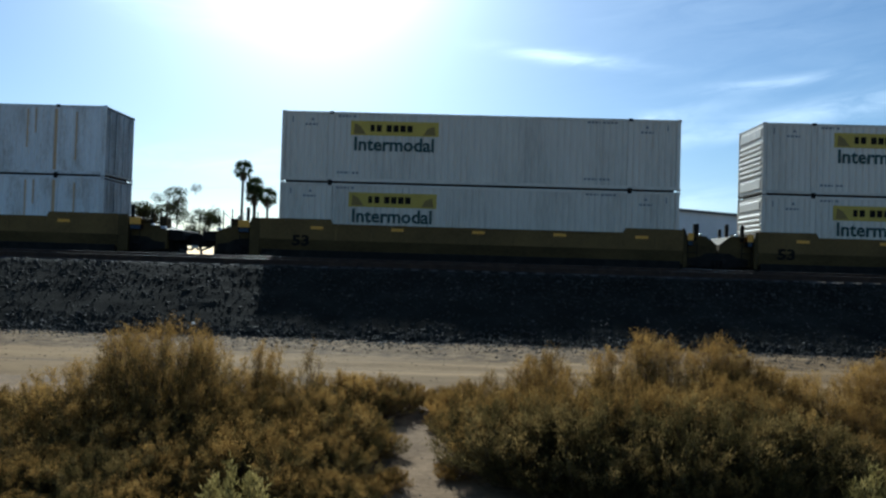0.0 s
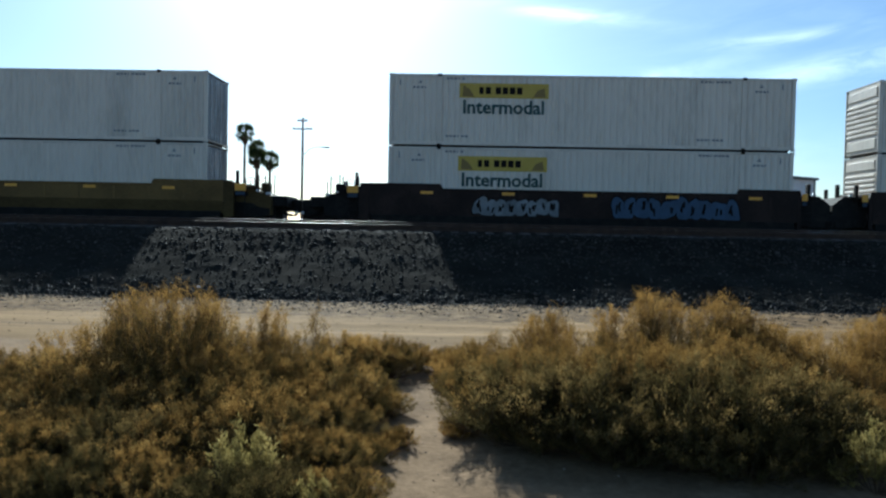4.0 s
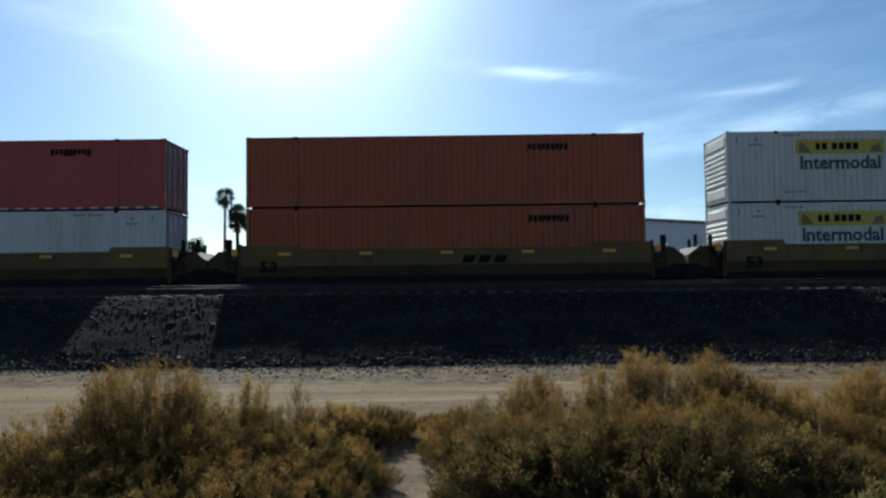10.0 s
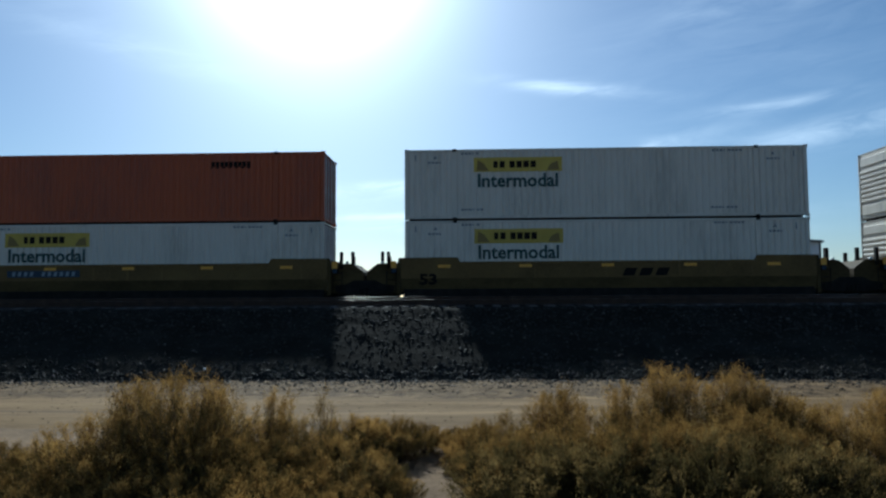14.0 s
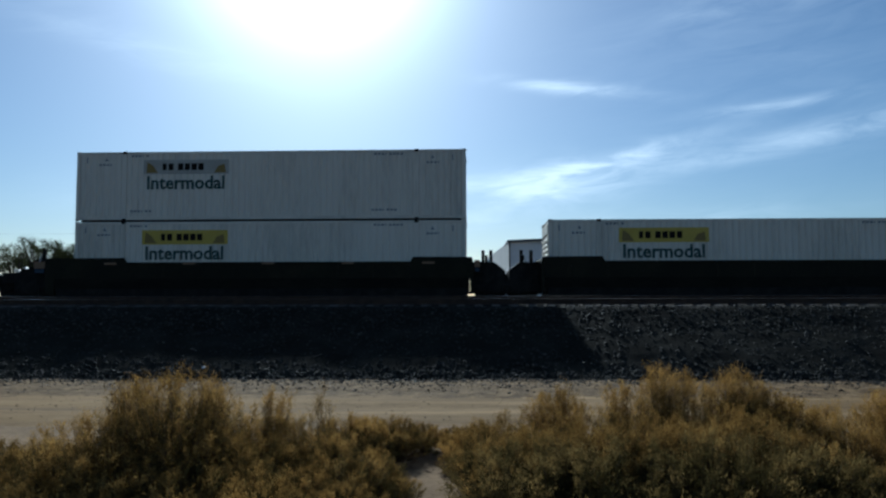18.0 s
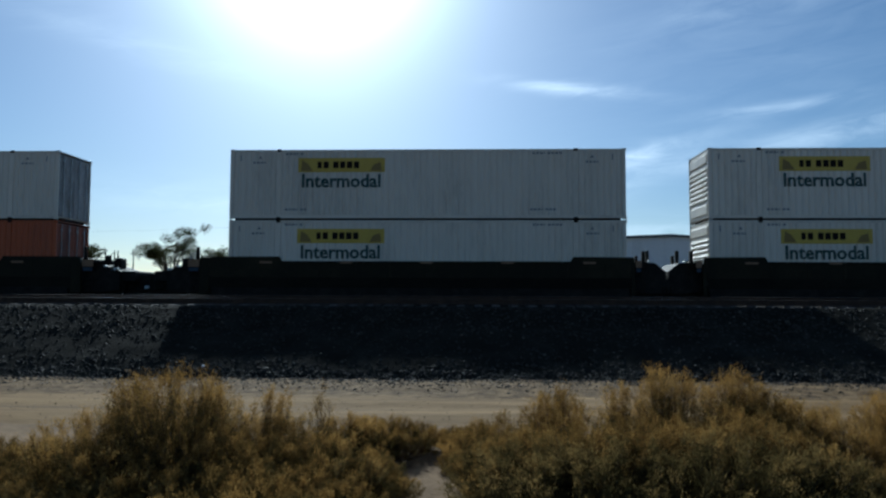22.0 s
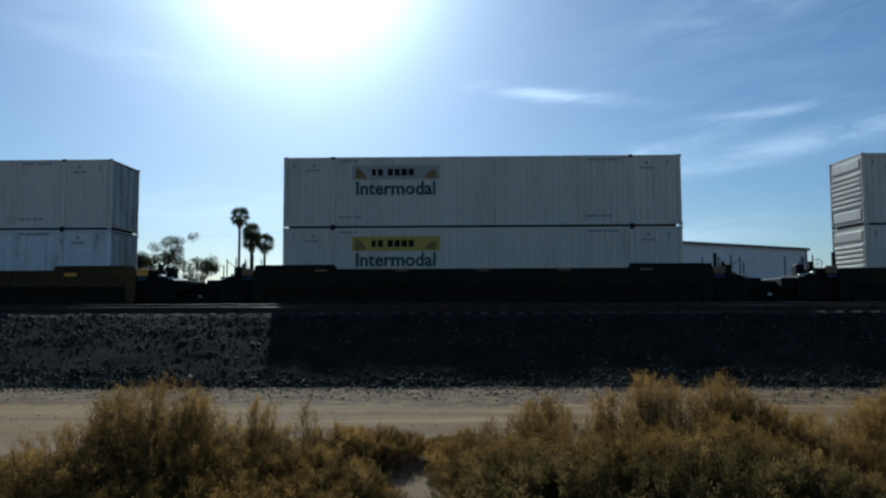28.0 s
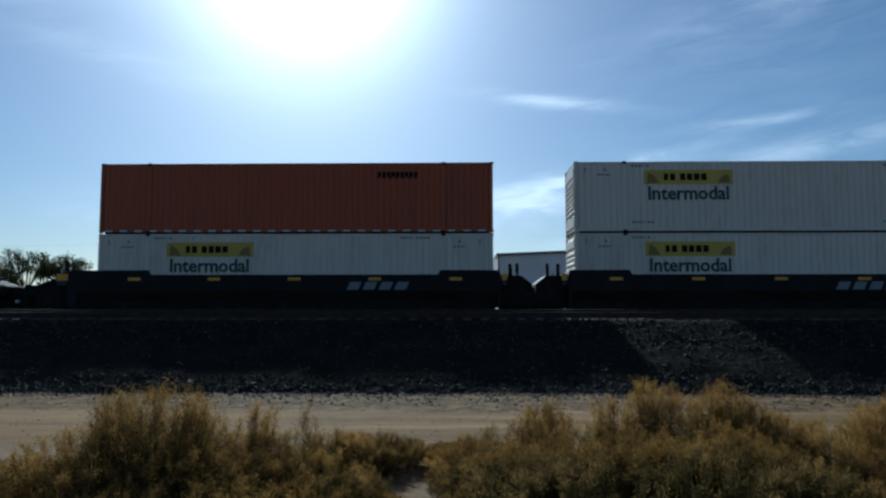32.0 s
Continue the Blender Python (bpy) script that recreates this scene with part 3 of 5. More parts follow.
def container(name, paint, label, ribs, nose="flat_ribs", logo=2.82, mark_bar=False, strip=False, placards=False, panels=False, panel_paint=None):
    """One container, its left near lower corner at the origin; ribs: their spacing."""
    c = empty(name, label, "shipping container", "containers on the train")
    # core: floor, roof, back
    bm = boxes((0.06, LONG - 0.06, 0.05, WIDE - 0.05, 0.10, 0.16), (0.03, LONG - 0.03, 0.03, WIDE - 0.03, TALL - 0.05, TALL - 0.02))
    part("shell", bm, paint, c)
    # also serves as a dark strip for the unlit gap between stacked containers
    part("underframe", boxes((0.2, LONG - 0.2, 0.09, WIDE - 0.09, -0.019, 0.1)), GRIME, c, "dark steel underframe that keeps the stacking seam black")
    sheets = [(0.13, 1.93), (2.11, 14.04), (14.22, LONG - 0.13)]
    for a, b in sheets:
        part("side_panel", corrugated(a, b, 0.17, TALL - 0.12, ribs, 0.006 if panels else 0.040, 0.045), paint, c)
    part("far_side_panel", corrugated(0.13, LONG - 0.13, 0.17, TALL - 0.12, ribs * 2, 0.022, WIDE - 0.035, 1.0), paint, c)
    for y0, y1 in ((0.0, 0.07), (WIDE - 0.07, WIDE)):
        part("top_rail", boxes((0.14, LONG - 0.14, y0, y1, TALL - 0.12, TALL - 0.022), bevel=0.008), paint, c)
        part("bottom_rail", boxes((0.14, LONG - 0.14, y0, y1, 0.045, 0.17), bevel=0.008), paint, c)
        for x in (0.0, LONG - 0.15):
            part("corner_post", boxes((x, x + 0.15, y0, y1 if y0 == 0 else y1, 0.12, TALL - 0.12), bevel=0.01), paint, c)
            for z in (0.0, TALL - 0.12):
                part("corner_casting", boxes((x, x + 0.18, y0 - (0.004 if y0 == 0 else -0.03), y1 + (0.004 if y0 else -0.03) + 0.0, z, z + 0.118), bevel=0.012), paint, c)
        for x in (1.93, 14.04):
            part("stacking_post", boxes((x, x + 0.18, y0 + 0.006, y1, 0.17, TALL - 0.12), bevel=0.012), paint, c)
    for x in (1.95, 14.06):
        for z0, z1 in ((-0.02, 0.10), (TALL - 0.11, TALL + 0.0)):
            part("lifting_casting", boxes((x, x + 0.17, -0.014, 0.12, z0, z1), bevel=0.01), GRIME, c, "black steel lifting casting")
    # nose
    bm = bmesh.new()
    if nose == "flat_ribs":
        box(bm, 0.04, 0.06, 0.09, WIDE - 0.09, 0.1, TALL - 0.08)
        wall = part("nose_wall", bm, paint, c, "ribbed front end wall")
        for k in range(7):
            z = 0.78 + 0.205 * k
            part("rib", boxes((-0.02, 0.05, 0.14, WIDE - 0.14, z, z + 0.115), bevel=0.02), paint, wall)
        for z0, z1 in ((2.3, 2.68), (0.22, 0.64)):
            part("end_plate", boxes((-0.01, 0.05, 0.2, WIDE - 0.2, z0, z1), bevel=0.02), paint, wall)
    else:
        box(bm, 0.05, 0.07, 0.09, WIDE - 0.09, 0.1, TALL - 0.08)
        wall = part("nose_wall", bm, paint, c, "ribbed front end wall")
        for k in range(8):
            y = 0.16 + 0.285 * k
            part("rib", boxes((-0.01, 0.06, y, y + 0.13, 0.16, TALL - 0.14), bevel=0.02), paint, wall)
    if nose != "flat_ribs":
        part("vent_box", boxes((-0.03, 0.05, 0.35, 0.75, 1.9, 2.55), bevel=0.02), DIRTY, c, "small scuffed plate on the end wall")
    for y0, y1 in ((0.09, WIDE / 2 - 0.01), (WIDE / 2 + 0.01, WIDE - 0.09)):
        d = part("door", boxes((LONG - 0.07, LONG - 0.035, y0, y1, 0.14, TALL - 0.12), bevel=0.008), DOOR_ORANGE if paint in (ORANGE, RED) else DOOR, c, "grimy end door, coloured darker for its shaded side")
        for f in (0.28, 0.76):
            y = y0 + (y1 - y0) * f
            bm = rod(bmesh.new(), (LONG - 0.01, y, 0.14), (LONG - 0.01, y, TALL - 0.12), 0.02)
            for z in (0.3, 1.2, 1.35, 2.5):
                box(bm, LONG - 0.036, LONG + 0.008, y - 0.05, y + 0.05, z, z + 0.07)
            part("lock_rod", bm, GALV, d, "galvanised locking rod with handle")
    if logo:
        lx = logo
        p = part("logo_panel", boxes((lx, lx + 3.58, 0.002, 0.010, 1.94, 2.53)), panel_paint or LOGO, c, "company panel with dark corner shapes")
        bm = bmesh.new()
        prism(bm, [(lx + 0.12, 1.99), (lx + 0.62, 1.99), (lx + 0.40, 2.30), (lx + 0.16, 2.44)], -0.002, 0.001)
        part("panel_shape", bm, LOGO_DARK, p)
        bm = bmesh.new()
        prism(bm, [(lx + 3.46, 1.99), (lx + 2.96, 1.99), (lx + 3.12, 2.26), (lx + 3.40, 2.36)], -0.002, 0.001)
        part("panel_shape", bm, LOGO_DARK, p)
        for a, w in ((0.80, 0.17), (1.05, 0.21), (1.45, 0.22), (1.73, 0.22), (2.01, 0.23), (2.30, 0.22)):
            part("name_bar", boxes((lx + a, lx + a + w, -0.003, 0.001, 2.10, 2.38)), INK, p)
        if not panels:
            letters("lettering", "Intermodal", 0.76, TEAL, c, lx + 0.16, 1.33, -0.002, 0.019, 0, 3.24)
        bm = bmesh.new()
        for x, z, n in ((2.3, 0.36, 6), (12.3, 0.36, 7), (12.4, 2.66, 8), (2.3, 2.66, 5), (14.55, 2.3, 4), (0.95, 2.3, 4)):
            for k in range(n):
                box(bm, x + 0.155 * k, x + 0.155 * k + (0.11 if k != 3 else 0.05), 0.004, 0.012, z, z + 0.085)
        for x in (0.42, 15.6):
            box(bm, x, x + 0.05, 0.002, 0.012, 2.42, 2.66)
        for x in (1.25, 14.8):
            prism(bm, [(x - 0.08, 2.5), (x + 0.08, 2.5), (x, 2.64)], 0.004, 0.012)
        tagged(part("small_markings", bm, GREY_INK, c, "rows of small grey marking bars"), kind="stuff")
    if mark_bar:
        bm = bmesh.new()
        for k in range(9):
            box(bm, 11.45 + 0.185 * k, 11.45 + 0.185 * k + 0.15, 0.002, 0.011, 2.28, 2.50)
        box(bm, 11.42, 13.1, 0.006, 0.0115, 2.22, 2.27)
        tagged(part("dark_marking", bm, INK, c, "dark number bars"), kind="stuff")
    if strip:
        bm = bmesh.new()
        for k in range(26):
            box(bm, 0.25 + 0.612 * k, 0.25 + 0.612 * k + 0.3, -0.008, 0.001, 0.05, 0.11)
        tagged(part("reflective_strip", bm, PALE, c, "dashed white reflective strip"), kind="stuff")
    if placards:
        for z in (0.78, 2.0):
            bm = prism(bmesh.new(), [(7.85, z), (8.09, z + 0.24), (7.85, z + 0.48), (7.61, z + 0.24)], 0.0, 0.011)
            part("placard", bm, PALE, c, "white diamond placard")
        part("paint_tick", boxes((7.84, 7.87, 0.004, 0.011, 2.5, 2.75)), PALE, c)
    if panels:
        bm = bmesh.new()
        for k in range(14):
            box(bm, 2.3 + 0.86 * k, 2.34 + 0.86 * k, 0.0, 0.03, 0.18, TALL - 0.13)
        part("panel_joint", bm, DIRTY, c, "riveted panel joints")
    return c


def truck(parent, x):
    """A two-axle truck, its middle at x; wheels stand on the rails."""
    mid = WIDE / 2
    t = part("truck", boxes((x - 0.22, x + 0.22, mid - 1.05, mid + 1.05, 0.40, 0.72), bevel=0.03), GRIME, parent, "greasy steel truck with two axles")
    for y in (mid - 1.06, mid + 1.0):
        bm = prism(bmesh.new(), [(x - 1.2, 0.34), (x - 0.98, 0.30), (x - 0.5, 0.24), (x + 0.5, 0.24), (x + 0.98, 0.30), (x + 1.2, 0.34), (x + 1.2, 0.60), (x + 0.75, 0.66), (x + 0.45, 0.82), (x - 0.45, 0.82), (x - 0.75, 0.66), (x - 1.2, 0.60)], y - 0.05, y + 0.11)
        part("side_frame", bm, GRIME, t)
        bm = bmesh.new()
        for k in (-0.16, 0.0, 0.16):
            rod(bm, (x + k, y - 0.06, 0.28), (x + k, y - 0.06, 0.52), 0.06, 0.06, 8)
        part("spring_nest", bm, GRIME, t)
    for dx in (-0.89, 0.89):
        bm = rod(bmesh.new(), (0, -0.95, 0), (0, 0.95, 0), 0.08, 0.08, 10)
        for y in (-0.75, 0.75):
            s = 1 if y > 0 else -1
            disc(bm, (0, 0), 0.458, y - 0.06, y + 0.06, 28)
            disc(bm, (0, 0), 0.485, y - s * 0.07, y - s * 0.045, 28)
            disc(bm, (0, 0), 0.16, y - 0.09, y + 0.09, 14)
        w = part("wheelset", bm, GRIME, t, "pair of steel wheels on an axle", at=pose(x + dx, mid, 0.458))
        WHEELS.append(w)


WHEELS = []


def well_car(paint, label, left, right, number=None, company=None, fifty_three=True, tabs=True, graffiti=None, scuffs=False, drop=0.0):
    """One unit of a well car; left, right: 'joint' (a shared truck) or 'coupler' (its own truck). Origin: on the rail, under the container's left near corner."""
    u = empty("well_car", label, "freight car", "well cars of the train")
    tab = TAB_DIM if paint is OLIVE else TAB
    for side, (ya, yb) in enumerate(((-0.13, -0.035), (WIDE + 0.035, WIDE + 0.13))):
        foot = 0.44 if graffiti else 0.86
        e0, e1 = -0.15 if left == "joint" else -0.73, LONG + (0.15 if right == "joint" else 0.73)
        out = [(e0, foot), (e1, foot), (e1, 1.71 - drop), (14.02, 1.72 - drop), (13.9, 1.52 - drop), (2.25, 1.52 - drop), (2.13, 1.72 - drop), (e0, 1.71 - drop)]
        s = part("side_sill", prism(bmesh.new(), out, ya, yb), paint, u)
        part("top_chord", boxes((2.25, 13.9, ya - 0.02, yb + 0.02, 1.44 - drop, 1.535 - drop), bevel=0.01), paint, s)
        # let down almost to the rail: its lower part stands for the dark below
        part("bottom_chord", boxes((e0 + 0.1, e1 - 0.1, ya - 0.012, yb + 0.05, 0.018, 0.45), bevel=0.02), GRIME, s, "dirty dark bottom chord, let down over the dark gap below")
        # the lower plate takes a darker colour than the sill above it
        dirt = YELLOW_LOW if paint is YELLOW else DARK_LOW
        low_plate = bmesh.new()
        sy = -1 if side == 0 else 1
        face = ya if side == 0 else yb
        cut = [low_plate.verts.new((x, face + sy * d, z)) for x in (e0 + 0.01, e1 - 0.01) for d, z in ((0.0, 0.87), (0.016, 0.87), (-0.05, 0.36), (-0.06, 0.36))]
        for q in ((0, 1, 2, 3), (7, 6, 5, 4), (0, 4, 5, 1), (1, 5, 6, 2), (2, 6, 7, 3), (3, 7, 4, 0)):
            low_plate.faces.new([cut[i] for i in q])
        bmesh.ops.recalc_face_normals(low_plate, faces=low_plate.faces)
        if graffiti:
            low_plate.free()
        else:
            part("lower_plate", low_plate, dirt, s, "lower side plate in a darker tone than the sill")
        if side == 0:
            for k in range(11):
                part("side_rib", boxes((0.9 + 1.43 * k, 0.98 + 1.43 * k, ya - 0.014, ya + 0.002, 0.88, 1.42 - drop)), paint, s)
            if tabs:
                for k in range(5):
                    part("reflector", boxes((1.35 + 3.26 * k, 1.85 + 3.26 * k, ya - 0.03, ya - 0.014, *((1.30, 1.42) if tab is TAB else (1.44 - drop, 1.52 - drop)))), tab, s, "amber reflective tab")
            if number is not None:
                p = part("number_panel", boxes((number, number + 3.05, ya - 0.022, ya - 0.0145, 1.02, 1.30)), NAVY, s, "dark number panel with white bars")
                bm = bmesh.new()
                for k in (0, 1, 2, 3, 5, 6, 7, 8, 9, 10):
                    prism(bm, [(number + 0.2 + 0.25 * k, 1.07), (number + 0.33 + 0.25 * k, 1.07), (number + 0.37 + 0.25 * k, 1.25), (number + 0.24 + 0.25 * k, 1.25)], ya - 0.026, ya - 0.0225)
                tagged(part("number_bars", bm, BAR, p), kind="stuff")
            if company is not None:
                bm = bmesh.new()
                for k in range(3 if paint is not BLACK else 4):
                    x = company + 0.64 * k
                    prism(bm, [(x, 0.93), (x + 0.46, 0.93), (x + 0.6, 1.24), (x + 0.14, 1.24)], ya - 0.02, ya - 0.0145)
                part("company_mark", bm, INK if paint is not BLACK else GREY_INK, s, "plain slanted mark shapes")
            if fifty_three:
                letters("size_number", "53", 0.58, INK if paint in (YELLOW, YELLOW_LOW, OLIVE) else GREY_INK, s, 0.6, 0.64, ya - 0.022, 0.022, 0, 0.70)
            if scuffs:
                rnd = random.Random(8)
                for k in range(7):
                    x, z = rnd.uniform(6.2, 9.0), rnd.uniform(1.0, 1.4)
                    bm = prism(bmesh.new(), [(x, z), (x + rnd.uniform(.2, .5), z - 0.05), (x + rnd.uniform(.3, .6), z + 0.12), (x + 0.1, z + 0.16)], ya - 0.019 - 0.0006 * k, ya - 0.0145)
                    part("paint_patch", bm, SPRAY, s, "patch of silver overspray")
            if graffiti:
                draw_graffiti(s, graffiti, ya - 0.0145)
    part("well_floor", boxes((-0.3, LONG + 0.3, -0.04, WIDE + 0.04, 0.22, 0.33)), GRIME, u)
    for x in (1.9, 5.0, 8.07, 11.1, 14.1):
        part("cross_beam", boxes((x - 0.12, x + 0.12, -0.03, WIDE + 0.03, 0.14, 0.22)), GRIME, u)
    mid = WIDE / 2
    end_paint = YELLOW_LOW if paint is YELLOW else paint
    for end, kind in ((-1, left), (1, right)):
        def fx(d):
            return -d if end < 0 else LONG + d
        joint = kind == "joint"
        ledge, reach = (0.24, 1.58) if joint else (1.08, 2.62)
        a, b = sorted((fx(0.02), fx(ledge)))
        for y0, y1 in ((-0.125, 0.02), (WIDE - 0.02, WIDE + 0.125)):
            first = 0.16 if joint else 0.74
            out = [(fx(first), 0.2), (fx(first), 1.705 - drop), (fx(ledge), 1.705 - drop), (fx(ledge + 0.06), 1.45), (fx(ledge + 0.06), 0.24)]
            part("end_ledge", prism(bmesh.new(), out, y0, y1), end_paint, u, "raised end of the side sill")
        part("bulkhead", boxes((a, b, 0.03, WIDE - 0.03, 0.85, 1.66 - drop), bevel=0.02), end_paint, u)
        high, end_z = (1.50, 1.16) if joint else (1.38, 1.12)
        turn = 0.68 if joint else 0.55
        deck = prism(bmesh.new(), [(fx(ledge), 0.30), (fx(ledge), 1.52), (fx(ledge + (reach - ledge) * turn), high), (fx(reach), end_z), (fx(reach), 0.34)], 0.20, WIDE - 0.20)
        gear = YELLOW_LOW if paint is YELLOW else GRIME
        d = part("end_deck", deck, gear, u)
        a, b = sorted((fx(ledge + 0.02), fx(ledge + (reach - ledge) * 0.5)))
        part("walkway", boxes((a, b, 0.02, WIDE - 0.02, 1.46, 1.50)), gear, d, "open-grid steel walkway")
        # rigging hangs between the axles and shuts out the light
        a, b = sorted((fx(0.5), fx(1.62 if joint else 2.92 if paint is YELLOW else 3.63)))
        part("centre_sill", boxes((a, b, mid - 0.45, mid + 0.45, 0.06, 1.0), bevel=0.03), GRIME, u, "dark centre sill and brake rigging")
        bm = bmesh.new()
        for k in range(3):
            z = 0.55 + 0.28 * k
            rod(bm, (fx(ledge + 0.12), 0.0, z), (fx(ledge + 0.5), 0.0, z), 0.015, 0.015, 5)
        for k in (ledge + 0.12, ledge + 0.5):
            rod(bm, (fx(k), 0.0, 0.35), (fx(k), 0.0, 1.2), 0.018, 0.018, 5)
        part("step_ladder", bm, GRIME, d)
        if tabs:
            a, b = sorted((fx(ledge + 0.1), fx(ledge + (0.32 if joint else 0.55))))
            part("reflector", boxes((a, b, -0.09, -0.05, 1.30, 1.58)), tab, d, "amber reflective plate")
            part("small_plate", boxes((a + 0.03, b - 0.03, -0.085, -0.05, 1.12, 1.26)), NAVY, d, "small dark blue plate")
            part("plate_bracket", boxes((a, b, -0.05, 0.3, 1.1, 1.3)), GRIME, d)
            if not joint:
                part("corner_post", boxes(sorted_box(fx(ledge + 0.12), fx(ledge + 0.24), -0.03, 0.09, 1.1, 2.12), bevel=0.01), GRIME, d, "square dark corner post")
        if kind == "coupler":
            truck(u, fx(1.35))
            bm = boxes(sorted_box(fx(2.6), fx(3.45), mid - 0.16, mid + 0.16, 0.50, 0.98), bevel=0.02)
            box(bm, *sorted_box(fx(3.3), fx(3.66), mid - 0.24, mid + 0.24, 0.46, 1.02), 0.05)
            part("coupler", bm, GRIME, u, "greasy knuckle coupler")
            part("end_sill", boxes(sorted_box(fx(2.6), fx(3.22), 0.35, WIDE - 0.35, 0.68, 1.13), bevel=0.04), GRIME, u, "greasy end sill with steps")
            # brake stand, valve and reservoir on the deck
            b0 = boxes(sorted_box(fx(1.75), fx(1.9), 0.7, 0.95, 1.2, 1.80), bevel=0.02)
            box(b0, *sorted_box(fx(1.95), fx(2.3), 1.0, 1.5, 1.2, 1.70), 0.05)
            part("brake_stand", b0, gear, u, "brake stand with valve box")
            bm = bmesh.new()
            ring = [(fx(1.62) + 0.2 * math.cos(q * 0.5236), 0.62, 1.70 + 0.2 * math.sin(q * 0.5236)) for q in range(13)]
            bm2 = pipe(ring, 0.016, 5)
            rod(bm2, (fx(1.62) - 0.2, 0.62, 1.70), (fx(1.62) + 0.2, 0.62, 1.70), 0.012, 0.012, 4)
            rod(bm2, (fx(1.62), 0.62, 1.50), (fx(1.62), 0.62, 1.90), 0.012, 0.012, 4)
            bm.free()
            part("brake_wheel", bm2, GALV if end < 0 else GRIME, u, "thin spoked hand brake wheel")
            part("pipe_clamp", boxes(sorted_box(fx(2.02), fx(2.12), 0.0, 0.21, 1.28, 1.36), bevel=0.015), GALV, d, "small pale pipe clamp")
            part("pipe_clamp", boxes(sorted_box(fx(2.4), fx(2.58), 0.1, 0.3, 1.16, 1.26), bevel=0.015), GALV, d, "small pale pipe clamp")
            for k, (y0, off) in enumerate(((0.62, 0.0), (0.75, 0.12))):
                pts = [(fx(2.62), y0, 0.85), (fx(2.95 + off), y0 - 0.02, 0.45), (fx(3.32 + off), y0 - 0.02, 0.32), (fx(3.52), y0, 0.36), (fx(3.64), y0 + 0.02, 0.52)]
                part("air_hose", pipe(pts, 0.032), INK, u, "black rubber air hose")
            part("hose_coupling", boxes(sorted_box(fx(3.52), fx(3.62), 0.55, 0.66, 0.40, 0.52), bevel=0.02), GALV, u, "pale steel hose coupling")
            for k, y, h in ((1.98, 0.24, 2.05), (2.35, 0.26, 1.98), (2.5, 0.3, 1.75), (2.2, WIDE - 0.3, 2.12), (1.5, WIDE - 0.3, 2.1)):
                part("upright", rod(bmesh.new(), (fx(k), y, 1.1), (fx(k), y, h), 0.028, 0.024, 6), GRIME, d)
            part("stay", rod(bmesh.new(), (fx(2.35), 0.26, 1.9), (fx(1.75), 0.26, 1.42), 0.014, 0.014, 5), GRIME, d)
        else:
            # short box posts that guide the containers
            for k, y, w, h in ((0.62, 0.1, 0.13, 1.98), (0.96, 0.9, 0.13, 2.04), (0.8, WIDE - 0.4, 0.12, 1.9)):
                part("guide_post", boxes(sorted_box(fx(k), fx(k + w), y, y + 0.16, 1.3, h), bevel=0.015), GRIME, d, "short dark box post")
            part("pipe_clamp", boxes(sorted_box(fx(0.86), fx(0.98), 0.1, 0.25, 1.50, 1.60), bevel=0.02), GALV, d, "small pale pipe clamp")
            if end > 0:
                truck(u, fx(1.64))
                part("articulated_joint", boxes((fx(1.2), fx(2.08), mid - 0.6, mid + 0.6, 0.5, 0.95), bevel=0.05), GRIME, u, "articulated joint over the shared truck")
                bm = rod(bmesh.new(), (fx(1.15), 0.5, 0.98), (fx(2.1), 0.62, 1.0), 0.04, 0.04, 8)
                rod(bm, (fx(1.2), 0.8, 0.94), (fx(2.0), 0.9, 1.02), 0.055, 0.055, 8)
                part("air_pipe", bm, GRIME, u, "pipes across the joint")
    return u


def sorted_box(x0, x1, *rest):
    return (min(x0, x1), max(x0, x1), *rest)


